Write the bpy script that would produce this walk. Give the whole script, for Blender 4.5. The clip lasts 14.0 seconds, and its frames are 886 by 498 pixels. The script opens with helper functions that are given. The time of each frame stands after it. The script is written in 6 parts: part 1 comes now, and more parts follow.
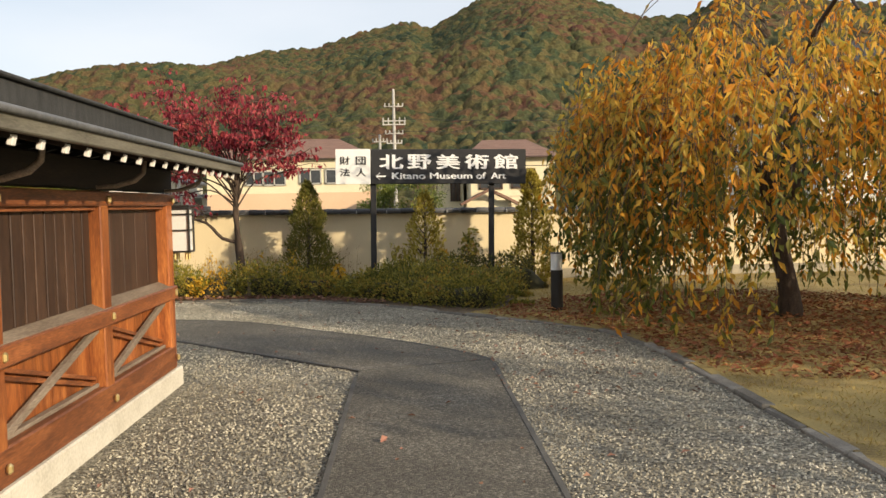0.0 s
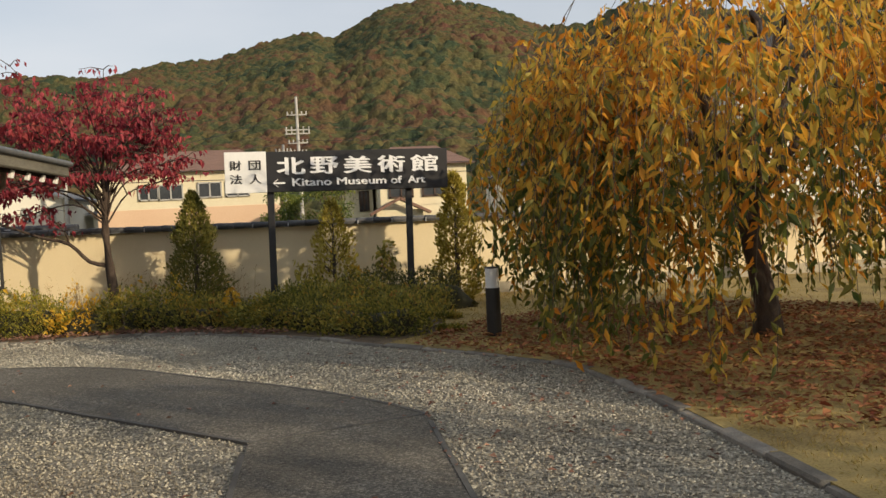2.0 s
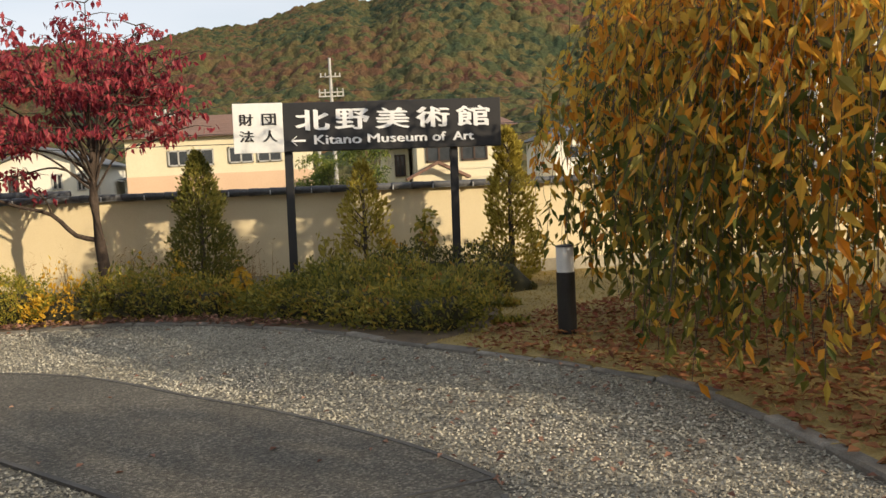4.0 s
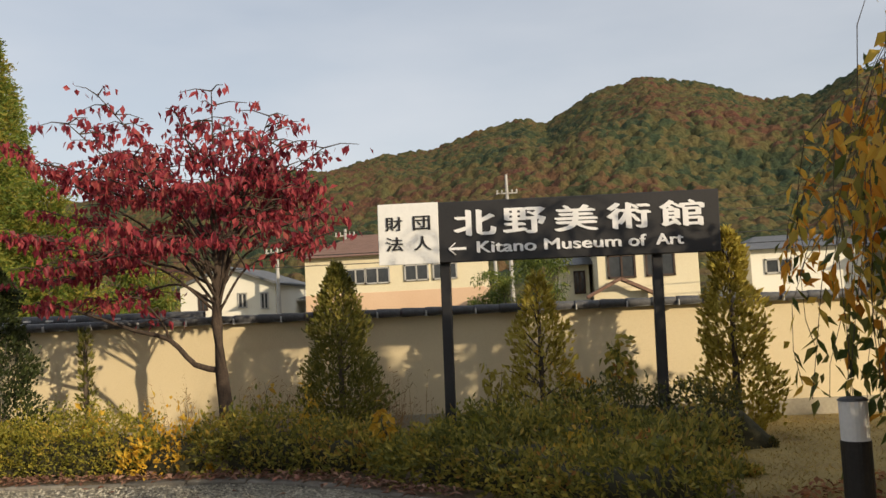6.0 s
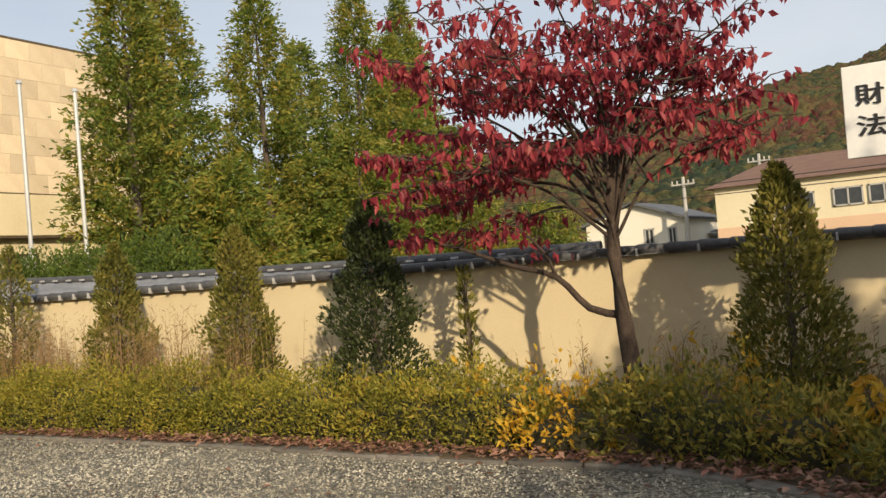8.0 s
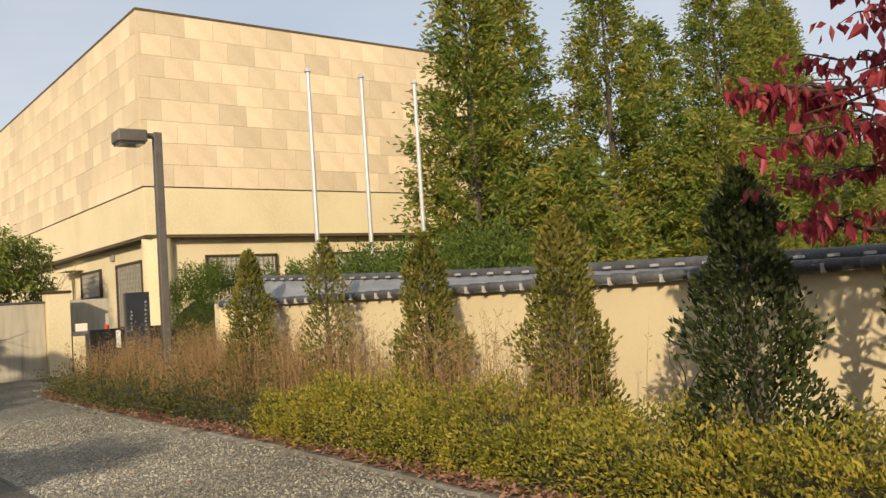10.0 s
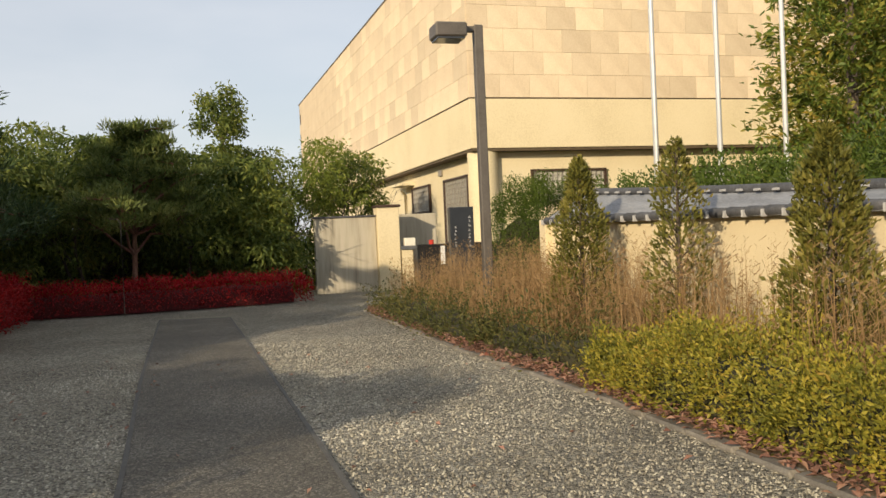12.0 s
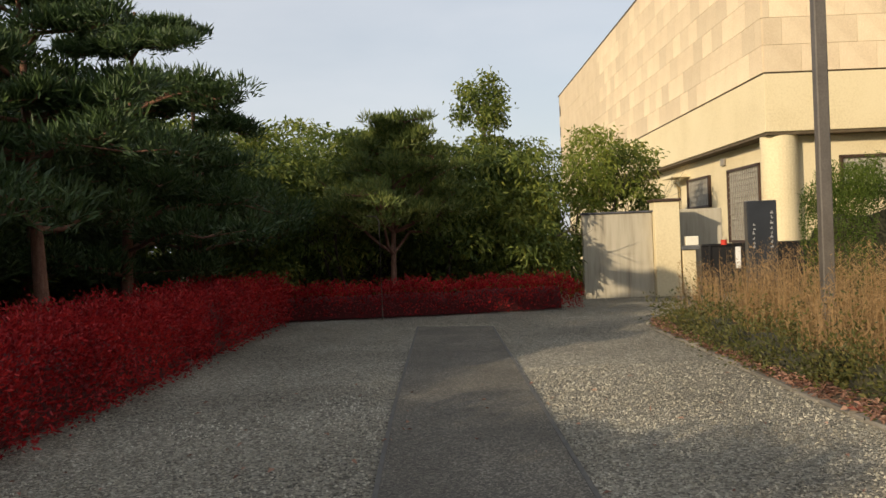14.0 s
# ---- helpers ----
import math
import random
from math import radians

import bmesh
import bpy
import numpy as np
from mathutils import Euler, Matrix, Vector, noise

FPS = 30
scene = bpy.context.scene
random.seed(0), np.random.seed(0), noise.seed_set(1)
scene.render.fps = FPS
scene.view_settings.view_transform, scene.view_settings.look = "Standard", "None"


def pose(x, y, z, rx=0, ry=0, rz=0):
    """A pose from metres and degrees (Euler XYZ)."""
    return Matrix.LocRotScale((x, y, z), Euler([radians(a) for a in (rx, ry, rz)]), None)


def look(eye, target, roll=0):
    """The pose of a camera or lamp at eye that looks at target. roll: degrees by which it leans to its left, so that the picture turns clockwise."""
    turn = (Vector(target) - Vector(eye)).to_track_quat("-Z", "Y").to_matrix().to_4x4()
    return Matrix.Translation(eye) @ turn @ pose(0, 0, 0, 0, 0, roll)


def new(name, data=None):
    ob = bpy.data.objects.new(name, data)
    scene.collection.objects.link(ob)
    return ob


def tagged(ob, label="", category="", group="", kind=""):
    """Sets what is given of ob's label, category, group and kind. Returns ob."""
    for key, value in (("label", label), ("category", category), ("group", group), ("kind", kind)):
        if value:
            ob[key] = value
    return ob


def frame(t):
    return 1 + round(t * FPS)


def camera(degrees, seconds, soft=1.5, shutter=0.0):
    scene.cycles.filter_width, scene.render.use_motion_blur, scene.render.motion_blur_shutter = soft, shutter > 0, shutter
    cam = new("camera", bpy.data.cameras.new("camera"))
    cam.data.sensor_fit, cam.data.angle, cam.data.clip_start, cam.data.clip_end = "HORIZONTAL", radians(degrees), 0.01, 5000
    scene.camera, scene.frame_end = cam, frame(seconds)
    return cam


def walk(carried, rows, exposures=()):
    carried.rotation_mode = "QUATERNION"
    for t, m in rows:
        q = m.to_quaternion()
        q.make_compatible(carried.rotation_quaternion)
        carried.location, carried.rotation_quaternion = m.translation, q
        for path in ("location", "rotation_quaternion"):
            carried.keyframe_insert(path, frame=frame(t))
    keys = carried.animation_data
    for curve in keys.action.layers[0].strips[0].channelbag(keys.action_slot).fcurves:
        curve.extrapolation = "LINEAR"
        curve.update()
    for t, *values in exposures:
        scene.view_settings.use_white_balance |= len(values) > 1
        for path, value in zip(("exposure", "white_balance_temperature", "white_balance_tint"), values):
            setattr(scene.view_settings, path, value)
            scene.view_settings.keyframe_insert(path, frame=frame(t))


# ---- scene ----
cam = camera(53.5, 14.0)
PATH = [
    (0, (-0.061, 0.159, 1.552), (0.02, 2.154, 1.45), -1.2),
    (0.5, (-0.085, 0.658, 1.55), (0.057, 2.652, 1.485), -1.8),
    (1, (-0.082, 1.178, 1.538), (0.15, 3.163, 1.481), -2.8),
    (1.5, (-0.062, 1.72, 1.531), (0.17, 3.705, 1.46), -3.3),
    (2, (-0.007, 2.247, 1.53), (0.279, 4.224, 1.443), -2.8),
    (2.2, (0.051, 2.457, 1.518), (0.33, 4.436, 1.432), -2.5),
    (4.3, (0.141, 4.937, 1.508), (0.307, 6.923, 1.343), -3.2),
    (4.5, (0.165, 5.218, 1.484), (0.295, 7.208, 1.334), -3.1),
    (5, (0.187, 5.816, 1.501), (0.238, 7.815, 1.462), -2.7),
    (5.5, (0.218, 6.388, 1.5), (0.177, 8.387, 1.564), -3.0),
    (6, (0.172, 6.984, 1.511), (-0.013, 8.971, 1.638), -3.1),
    (6.5, (0.069, 7.582, 1.507), (-0.243, 9.553, 1.637), -3.4),
    (7, (-0.043, 8.17, 1.474), (-0.602, 10.088, 1.576), -4.1),
    (7.5, (-0.289, 8.705, 1.437), (-1.087, 10.537, 1.501), -4.9),
    (8, (-0.564, 9.276, 1.422), (-1.611, 10.979, 1.474), -5.0),
    (8.2, (-0.676, 9.445, 1.433), (-1.792, 11.104, 1.489), -4.8),
    (10.3, (-2.333, 11.334, 1.427), (-4.022, 12.401, 1.524), -3.3),
    (10.5, (-2.501, 11.44, 1.433), (-4.232, 12.439, 1.509), -2.9),
    (11, (-2.987, 11.666, 1.428), (-4.788, 12.534, 1.446), -2.7),
    (11.5, (-3.527, 11.852, 1.437), (-5.419, 12.5, 1.445), -2.6),
    (12, (-4.092, 11.92, 1.432), (-6.026, 12.429, 1.403), -2.5),
    (12.5, (-4.68, 11.946, 1.427), (-6.634, 12.37, 1.361), -2.1),
    (13, (-5.339, 11.976, 1.405), (-7.307, 12.328, 1.348), -1.0),
    (13.5, (-5.86, 11.93, 1.392), (-7.841, 12.201, 1.359), -1.7),
    (14, (-6.462, 11.857, 1.544), (-8.461, 11.797, 1.527), -2.3),
]
EXPOSURE = [(0, 0.46, 7000, 10), (0.7, 0.31, 7000, 10), (1.5, 0.08, 7000, 10), (4.5, 0.38, 7000, 10), (5.0, 0.26, 7000, 10), (5.6, 0.06, 7000, 10), (8, 0.18, 7000, 10), (11, 0.16, 7000, 10), (12.2, 0.24, 7000, 10), (14, 0.18, 7000, 10)]
walk(cam, [(t, look(eye, target, roll)) for t, eye, target, roll in PATH], EXPOSURE)

# ---- light ----
SUN_AZ, SUN_EL = 133.4, 17.9      # clockwise from +y, above the horizon
sun_way = Vector((math.sin(radians(SUN_AZ)) * math.cos(radians(SUN_EL)), math.cos(radians(SUN_AZ)) * math.cos(radians(SUN_EL)), math.sin(radians(SUN_EL))))
world = bpy.data.worlds.new("world")
scene.world = world
world.use_nodes = True
wt = world.node_tree
wt.nodes.clear()
sky = wt.nodes.new("ShaderNodeTexSky")
sky.sky_type = "NISHITA"
sky.sun_disc = False
sky.sun_elevation, sky.sun_rotation = radians(SUN_EL), radians(SUN_AZ)
sky.air_density, sky.dust_density, sky.ozone_density = 1.0, 1.5, 2.0
# thin high cloud over the sky
w_co = wt.nodes.new("ShaderNodeTexCoord")
w_map = wt.nodes.new("ShaderNodeMapping")
w_map.inputs["Scale"].default_value = (1.2, 1.2, 4.0)
w_noise = wt.nodes.new("ShaderNodeTexNoise")
w_noise.inputs["Scale"].default_value, w_noise.inputs["Detail"].default_value = 1.6, 5.0
w_ramp = wt.nodes.new("ShaderNodeMapRange")
w_ramp.inputs["From Min"].default_value, w_ramp.inputs["From Max"].default_value = 0.3, 0.75
w_ramp.inputs["To Min"].default_value, w_ramp.inputs["To Max"].default_value = 0.45, 0.8
w_mix = wt.nodes.new("ShaderNodeMixRGB")
w_mix.inputs["Color2"].default_value = (6.5, 6.9, 7.7, 1)
w_bg = wt.nodes.new("ShaderNodeBackground")
w_bg.inputs["Strength"].default_value = 0.11
w_out = wt.nodes.new("ShaderNodeOutputWorld")
for a, b in ((w_co.outputs["Generated"], w_map.inputs["Vector"]), (w_map.outputs[0], w_noise.inputs["Vector"]), (w_noise.outputs["Fac"], w_ramp.inputs["Value"]),
             (w_ramp.outputs[0], w_mix.inputs["Fac"]), (sky.outputs[0], w_mix.inputs["Color1"]), (w_mix.outputs[0], w_bg.inputs["Color"]), (w_bg.outputs[0], w_out.inputs["Surface"])):
    wt.links.new(a, b)
sun = new("sun", bpy.data.lights.new("sun", "SUN"))
sun.data.energy, sun.data.angle, sun.data.color = 3.9, radians(0.6), (1.0, 0.85, 0.64)
sun.matrix_world = look(sun_way * 50, (0, 0, 0))
scene.view_settings.exposure = 0.0

# ---- materials ----
def nodes_of(name):
    m = bpy.data.materials.new(name)
    m.use_nodes = True
    nt = m.node_tree
    return m, nt, nt.nodes["Principled BSDF"], nt.nodes["Material Output"]


def ramp_node(nt, stops):
    r = nt.nodes.new("ShaderNodeValToRGB")
    while len(r.color_ramp.elements) > 1:
        r.color_ramp.elements.remove(r.color_ramp.elements[-1])
    r.color_ramp.elements[0].position, r.color_ramp.elements[0].color = 0.0, (*stops[0], 1)
    for i, c in enumerate(stops[1:], 1):
        r.color_ramp.elements.new(i / (len(stops) - 1)).color = (*c, 1)
    return r


def surface(name, stops, scale=4.0, fine=60.0, rough=0.8, bump=0.3, depth=0.01, metal=0.0, stretch=(1, 1, 1), vary=0.0, spec=0.5):
    """A grained surface: colours spread by coarse and fine noise, with relief. vary: how far single pieces differ in tone."""
    m, nt, b, out = nodes_of(name)
    co = nt.nodes.new("ShaderNodeTexCoord")
    mp = nt.nodes.new("ShaderNodeMapping")
    mp.inputs["Scale"].default_value = stretch
    n1, n2 = nt.nodes.new("ShaderNodeTexNoise"), nt.nodes.new("ShaderNodeTexNoise")
    n1.inputs["Scale"].default_value, n1.inputs["Detail"].default_value = scale, 5
    n2.inputs["Scale"].default_value, n2.inputs["Detail"].default_value = fine, 4
    mx = nt.nodes.new("ShaderNodeMath")
    mx.operation = "MULTIPLY_ADD"
    mx.inputs[1].default_value = 0.55
    m2 = nt.nodes.new("ShaderNodeMath")
    m2.operation = "MULTIPLY"
    m2.inputs[1].default_value = 0.5
    nt.links.new(co.outputs["Object"], mp.inputs[0])
    nt.links.new(mp.outputs[0], n1.inputs["Vector"])
    nt.links.new(mp.outputs[0], n2.inputs["Vector"])
    nt.links.new(n2.outputs["Fac"], m2.inputs[0])
    nt.links.new(n1.outputs["Fac"], mx.inputs[0])
    nt.links.new(m2.outputs[0], mx.inputs[2])
    st = nt.nodes.new("ShaderNodeMapRange")
    st.inputs["From Min"].default_value, st.inputs["From Max"].default_value = 0.33, 0.72
    nt.links.new(mx.outputs[0], st.inputs["Value"])
    r = ramp_node(nt, stops)
    nt.links.new(st.outputs[0], r.inputs[0])
    col = r.outputs[0]
    if vary:
        oi = nt.nodes.new("ShaderNodeObjectInfo")
        mr = nt.nodes.new("ShaderNodeMapRange")
        mr.inputs["To Min"].default_value, mr.inputs["To Max"].default_value = 1 - vary, 1 + vary
        hs = nt.nodes.new("ShaderNodeHueSaturation")
        nt.links.new(oi.outputs["Random"], mr.inputs["Value"])
        nt.links.new(mr.outputs[0], hs.inputs["Value"])
        nt.links.new(col, hs.inputs["Color"])
        col = hs.outputs[0]
    nt.links.new(col, b.inputs["Base Color"])
    b.inputs["Roughness"].default_value, b.inputs["Metallic"].default_value = rough, metal
    b.inputs["Specular IOR Level"].default_value = spec
    if bump:
        bp = nt.nodes.new("ShaderNodeBump")
        bp.inputs["Strength"].default_value, bp.inputs["Distance"].default_value = bump, depth
        nt.links.new(mx.outputs[0], bp.inputs["Height"])
        nt.links.new(bp.outputs[0], b.inputs["Normal"])
    return m


def leafy(name, stops, translucent=0.35, rough=0.5, patch=1.2):
    """Leaves: each one takes its own colour from the stops; light shows through."""
    m, nt, b, out = nodes_of(name)
    g = nt.nodes.new("ShaderNodeNewGeometry")
    co = nt.nodes.new("ShaderNodeTexCoord")
    n = nt.nodes.new("ShaderNodeTexNoise")
    n.inputs["Scale"].default_value, n.inputs["Detail"].default_value = patch, 2
    nt.links.new(co.outputs["Object"], n.inputs["Vector"])
    mx = nt.nodes.new("ShaderNodeMath")
    mx.operation = "MULTIPLY_ADD"
    mx.inputs[1].default_value = 0.62
    sb = nt.nodes.new("ShaderNodeMapRange")
    sb.inputs["From Min"].default_value, sb.inputs["From Max"].default_value = 0.3, 0.7
    sb.inputs["To Max"].default_value = 0.4
    nt.links.new(n.outputs["Fac"], sb.inputs["Value"])
    nt.links.new(g.outputs["Random Per Island"], mx.inputs[0])
    nt.links.new(sb.outputs[0], mx.inputs[2])
    r = ramp_node(nt, stops)
    nt.links.new(mx.outputs[0], r.inputs[0])
    nt.links.new(r.outputs[0], b.inputs["Base Color"])
    b.inputs["Roughness"].default_value, b.inputs["Specular IOR Level"].default_value = rough, 0.3
    tr = nt.nodes.new("ShaderNodeBsdfTranslucent")
    nt.links.new(r.outputs[0], tr.inputs["Color"])
    ms = nt.nodes.new("ShaderNodeMixShader")
    ms.inputs[0].default_value = translucent
    nt.links.new(b.outputs[0], ms.inputs[1])
    nt.links.new(tr.outputs[0], ms.inputs[2])
    nt.links.new(ms.outputs[0], out.inputs["Surface"])
    return m


def gravelly(name, stops, size, bump=1.0, depth=0.012, patch=0.5):
    """Loose stones: cells of their own tone, rounded, with darker gaps and broad dusty patches."""
    m, nt, b, out = nodes_of(name)
    co = nt.nodes.new("ShaderNodeTexCoord")
    v = nt.nodes.new("ShaderNodeTexVoronoi")
    v.inputs["Scale"].default_value = 1 / size
    v2 = nt.nodes.new("ShaderNodeTexVoronoi")
    v2.feature = "DISTANCE_TO_EDGE"
    v2.inputs["Scale"].default_value = 1 / size
    n = nt.nodes.new("ShaderNodeTexNoise")
    n.inputs["Scale"].default_value, n.inputs["Detail"].default_value = patch, 4
    for t in (v, v2, n):
        nt.links.new(co.outputs["Object"], t.inputs["Vector"])
    sep = nt.nodes.new("ShaderNodeSeparateColor")
    nt.links.new(v.outputs["Color"], sep.inputs[0])
    mx = nt.nodes.new("ShaderNodeMath")
    mx.operation = "MULTIPLY_ADD"
    mx.inputs[1].default_value = 0.75
    sb = nt.nodes.new("ShaderNodeMapRange")
    sb.inputs["From Min"].default_value, sb.inputs["From Max"].default_value, sb.inputs["To Max"].default_value = 0.3, 0.7, 0.25
    nt.links.new(n.outputs["Fac"], sb.inputs["Value"])
    nt.links.new(sep.outputs[0], mx.inputs[0])
    nt.links.new(sb.outputs[0], mx.inputs[2])
    r = ramp_node(nt, stops)
    nt.links.new(mx.outputs[0], r.inputs[0])
    nt.links.new(r.outputs[0], b.inputs["Base Color"])
    b.inputs["Roughness"].default_value = 0.85
    sm = nt.nodes.new("ShaderNodeMapRange")
    sm.inputs["From Max"].default_value = 0.3
    nt.links.new(v2.outputs["Distance"], sm.inputs["Value"])
    bp = nt.nodes.new("ShaderNodeBump")
    bp.inputs["Strength"].default_value, bp.inputs["Distance"].default_value = bump, depth
    nt.links.new(sm.outputs[0], bp.inputs["Height"])
    nt.links.new(bp.outputs[0], b.inputs["Normal"])
    return m


M = {}
M["gravel"] = gravelly("gravel", [(0.045, 0.041, 0.032), (0.155, 0.142, 0.11), (0.265, 0.245, 0.19), (0.38, 0.352, 0.278), (0.68, 0.63, 0.51)], 0.022, 1.0, 0.018)
M["asphalt"] = gravelly("asphalt", [(0.045, 0.04, 0.032), (0.085, 0.077, 0.061), (0.125, 0.115, 0.092), (0.3, 0.275, 0.22)], 0.014, 0.8, 0.006, 1.1)
M["asphalt_edge"] = surface("asphalt_edge", [(0.055, 0.053, 0.048), (0.12, 0.115, 0.105)], 6, 120, 0.9, 0.5, 0.006)
M["pebble"] = leafy("pebble", [(0.1, 0.092, 0.07), (0.22, 0.2, 0.155), (0.34, 0.315, 0.245), (0.46, 0.43, 0.34), (0.7, 0.65, 0.54)], 0.0, 0.8, 0.6)
M["soil"] = surface("soil", [(0.05, 0.035, 0.022), (0.12, 0.085, 0.05), (0.2, 0.15, 0.09)], 3, 70, 0.95, 0.8, 0.02)
M["field"] = surface("field", [(0.09, 0.09, 0.04), (0.16, 0.14, 0.07), (0.22, 0.19, 0.11)], 0.3, 9, 0.95, 0.3, 0.05)
M["lawn"] = surface("lawn", [(0.12, 0.08, 0.028), (0.23, 0.165, 0.057), (0.33, 0.25, 0.09), (0.23, 0.165, 0.057)], 1.6, 55, 0.95, 0.7, 0.02)
M["kerb_stone"] = surface("kerb_stone", [(0.1, 0.09, 0.075), (0.17, 0.155, 0.13), (0.26, 0.24, 0.2)], 9, 90, 0.85, 0.5, 0.008, vary=0.3)
M["plaster"] = surface("plaster", [(0.6, 0.49, 0.3), (0.68, 0.57, 0.365), (0.72, 0.61, 0.4)], 0.7, 90, 0.9, 0.06, 0.002)
M["plaster_base"] = surface("plaster_base", [(0.3, 0.27, 0.2), (0.45, 0.4, 0.3)], 2, 30, 0.9, 0.2, 0.004)
M["kawara"] = surface("kawara", [(0.03, 0.031, 0.033), (0.06, 0.062, 0.067), (0.1, 0.103, 0.11)], 5, 60, 0.7, 0.15, 0.004, vary=0.25)
M["shingle"] = surface("shingle", [(0.012, 0.013, 0.013), (0.03, 0.031, 0.031), (0.055, 0.056, 0.055)], 5, 60, 0.75, 0.3, 0.006, stretch=(1, 4, 1))
M["slate"] = surface("slate", [(0.14, 0.145, 0.155), (0.24, 0.25, 0.26), (0.36, 0.37, 0.385)], 2.5, 40, 0.6, 0.15, 0.004, stretch=(0.4, 2, 1))
M["tile_mark"] = surface("tile_mark", [(0.28, 0.28, 0.28), (0.42, 0.42, 0.41)], 8, 60, 0.7, 0.1)
M["sign_black"] = surface("sign_black", [(0.012, 0.012, 0.013), (0.022, 0.021, 0.022)], 3, 40, 0.55, 0.05)
M["sign_white"] = surface("sign_white", [(0.72, 0.72, 0.69), (0.82, 0.82, 0.79)], 2, 30, 0.6, 0.03)
M["letter_white"] = surface("letter_white", [(0.78, 0.78, 0.77), (0.84, 0.84, 0.83)], 3, 40, 0.55, 0)
M["wood"] = surface("wood", [(0.11, 0.03, 0.01), (0.3, 0.09, 0.024), (0.54, 0.2, 0.055)], 2.2, 22, 0.5, 0.25, 0.004, stretch=(6, 6, 0.7), vary=0.2)
M["wood_beam"] = surface("wood_beam", [(0.075, 0.026, 0.011), (0.19, 0.062, 0.022), (0.36, 0.13, 0.045)], 2.2, 22, 0.5, 0.25, 0.004, stretch=(6, 0.7, 6), vary=0.15)
M["wood_grey"] = surface("wood_grey", [(0.1, 0.072, 0.052), (0.2, 0.155, 0.115), (0.32, 0.26, 0.2)], 2.2, 22, 0.7, 0.25, 0.004, stretch=(6, 0.7, 6))
M["wood_dark"] = surface("wood_dark", [(0.02, 0.010, 0.006), (0.045, 0.022, 0.013), (0.085, 0.044, 0.024)], 2.2, 22, 0.55, 0.25, 0.004, stretch=(6, 6, 0.7), vary=0.25)
# near-black brown carries the shade under the eave and behind battens
M["wood_shaded"] = surface("wood_shaded", [(0.008, 0.006, 0.004), (0.018, 0.012, 0.008), (0.035, 0.022, 0.014)], 2.2, 22, 0.75, 0.2, 0.004, stretch=(6, 0.7, 6))
M["eave_grey"] = surface("eave_grey", [(0.07, 0.065, 0.05), (0.13, 0.122, 0.095), (0.18, 0.17, 0.135)], 3, 40, 0.75, 0.15, 0.003, stretch=(4, 0.6, 4))
M["concrete"] = surface("concrete", [(0.42, 0.39, 0.32), (0.56, 0.53, 0.45), (0.66, 0.63, 0.55)], 3, 50, 0.9, 0.25, 0.005)
M["iron"] = surface("iron", [(0.012, 0.012, 0.012), (0.03, 0.028, 0.026)], 6, 60, 0.5, 0.1)
M["paint_white"] = surface("paint_white", [(0.68, 0.67, 0.63), (0.8, 0.79, 0.75)], 4, 50, 0.6, 0.05)
M["paper"] = surface("paper", [(0.58, 0.6, 0.6), (0.72, 0.73, 0.72)], 4, 50, 0.7, 0.05)
M["brass"] = surface("brass", [(0.55, 0.4, 0.16), (0.75, 0.6, 0.3)], 8, 60, 0.35, 0.1, metal=0.8)
M["bark"] = surface("bark", [(0.035, 0.025, 0.018), (0.085, 0.065, 0.048), (0.17, 0.14, 0.11)], 7, 50, 0.9, 0.8, 0.012, stretch=(3, 3, 1))
M["bark_brown"] = surface("bark_brown", [(0.022, 0.015, 0.011), (0.055, 0.037, 0.026), (0.1, 0.072, 0.052)], 7, 50, 0.9, 0.8, 0.012, stretch=(3, 3, 1))
M["bark_grey"] = surface("bark_grey", [(0.05, 0.038, 0.028), (0.11, 0.085, 0.062), (0.2, 0.165, 0.125)], 9, 60, 0.9, 0.6, 0.01, stretch=(3, 3, 1))
M["bark_red"] = surface("bark_red", [(0.07, 0.03, 0.02), (0.18, 0.085, 0.055), (0.26, 0.15, 0.1)], 7, 50, 0.9, 0.8, 0.012, stretch=(3, 3, 1))
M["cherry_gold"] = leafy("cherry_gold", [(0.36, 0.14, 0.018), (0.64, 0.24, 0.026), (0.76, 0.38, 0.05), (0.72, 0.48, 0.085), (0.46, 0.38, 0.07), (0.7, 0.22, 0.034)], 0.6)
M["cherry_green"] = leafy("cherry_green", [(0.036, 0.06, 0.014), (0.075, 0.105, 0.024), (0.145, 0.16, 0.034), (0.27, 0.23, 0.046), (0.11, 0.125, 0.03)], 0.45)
M["dogwood_red"] = leafy("dogwood_red", [(0.085, 0.012, 0.022), (0.185, 0.022, 0.037), (0.31, 0.04, 0.056), (0.45, 0.08, 0.086), (0.32, 0.095, 0.068)], 0.4)
M["azalea"] = leafy("azalea", [(0.07, 0.075, 0.016), (0.15, 0.155, 0.026), (0.28, 0.265, 0.042), (0.47, 0.39, 0.062), (0.38, 0.21, 0.05)], 0.38, patch=1.6)
M["azalea_dark"] = leafy("azalea_dark", [(0.05, 0.06, 0.016), (0.13, 0.14, 0.032), (0.25, 0.23, 0.05), (0.48, 0.38, 0.07), (0.4, 0.15, 0.05)], 0.4, patch=1.8)
M["scrub"] = leafy("scrub", [(0.035, 0.045, 0.014), (0.07, 0.08, 0.024), (0.12, 0.115, 0.034), (0.2, 0.15, 0.05)], 0.3, patch=1.8)
M["gold_bush"] = leafy("gold_bush", [(0.4, 0.2, 0.02), (0.6, 0.34, 0.03), (0.7, 0.45, 0.06), (0.4, 0.36, 0.06)], 0.35)
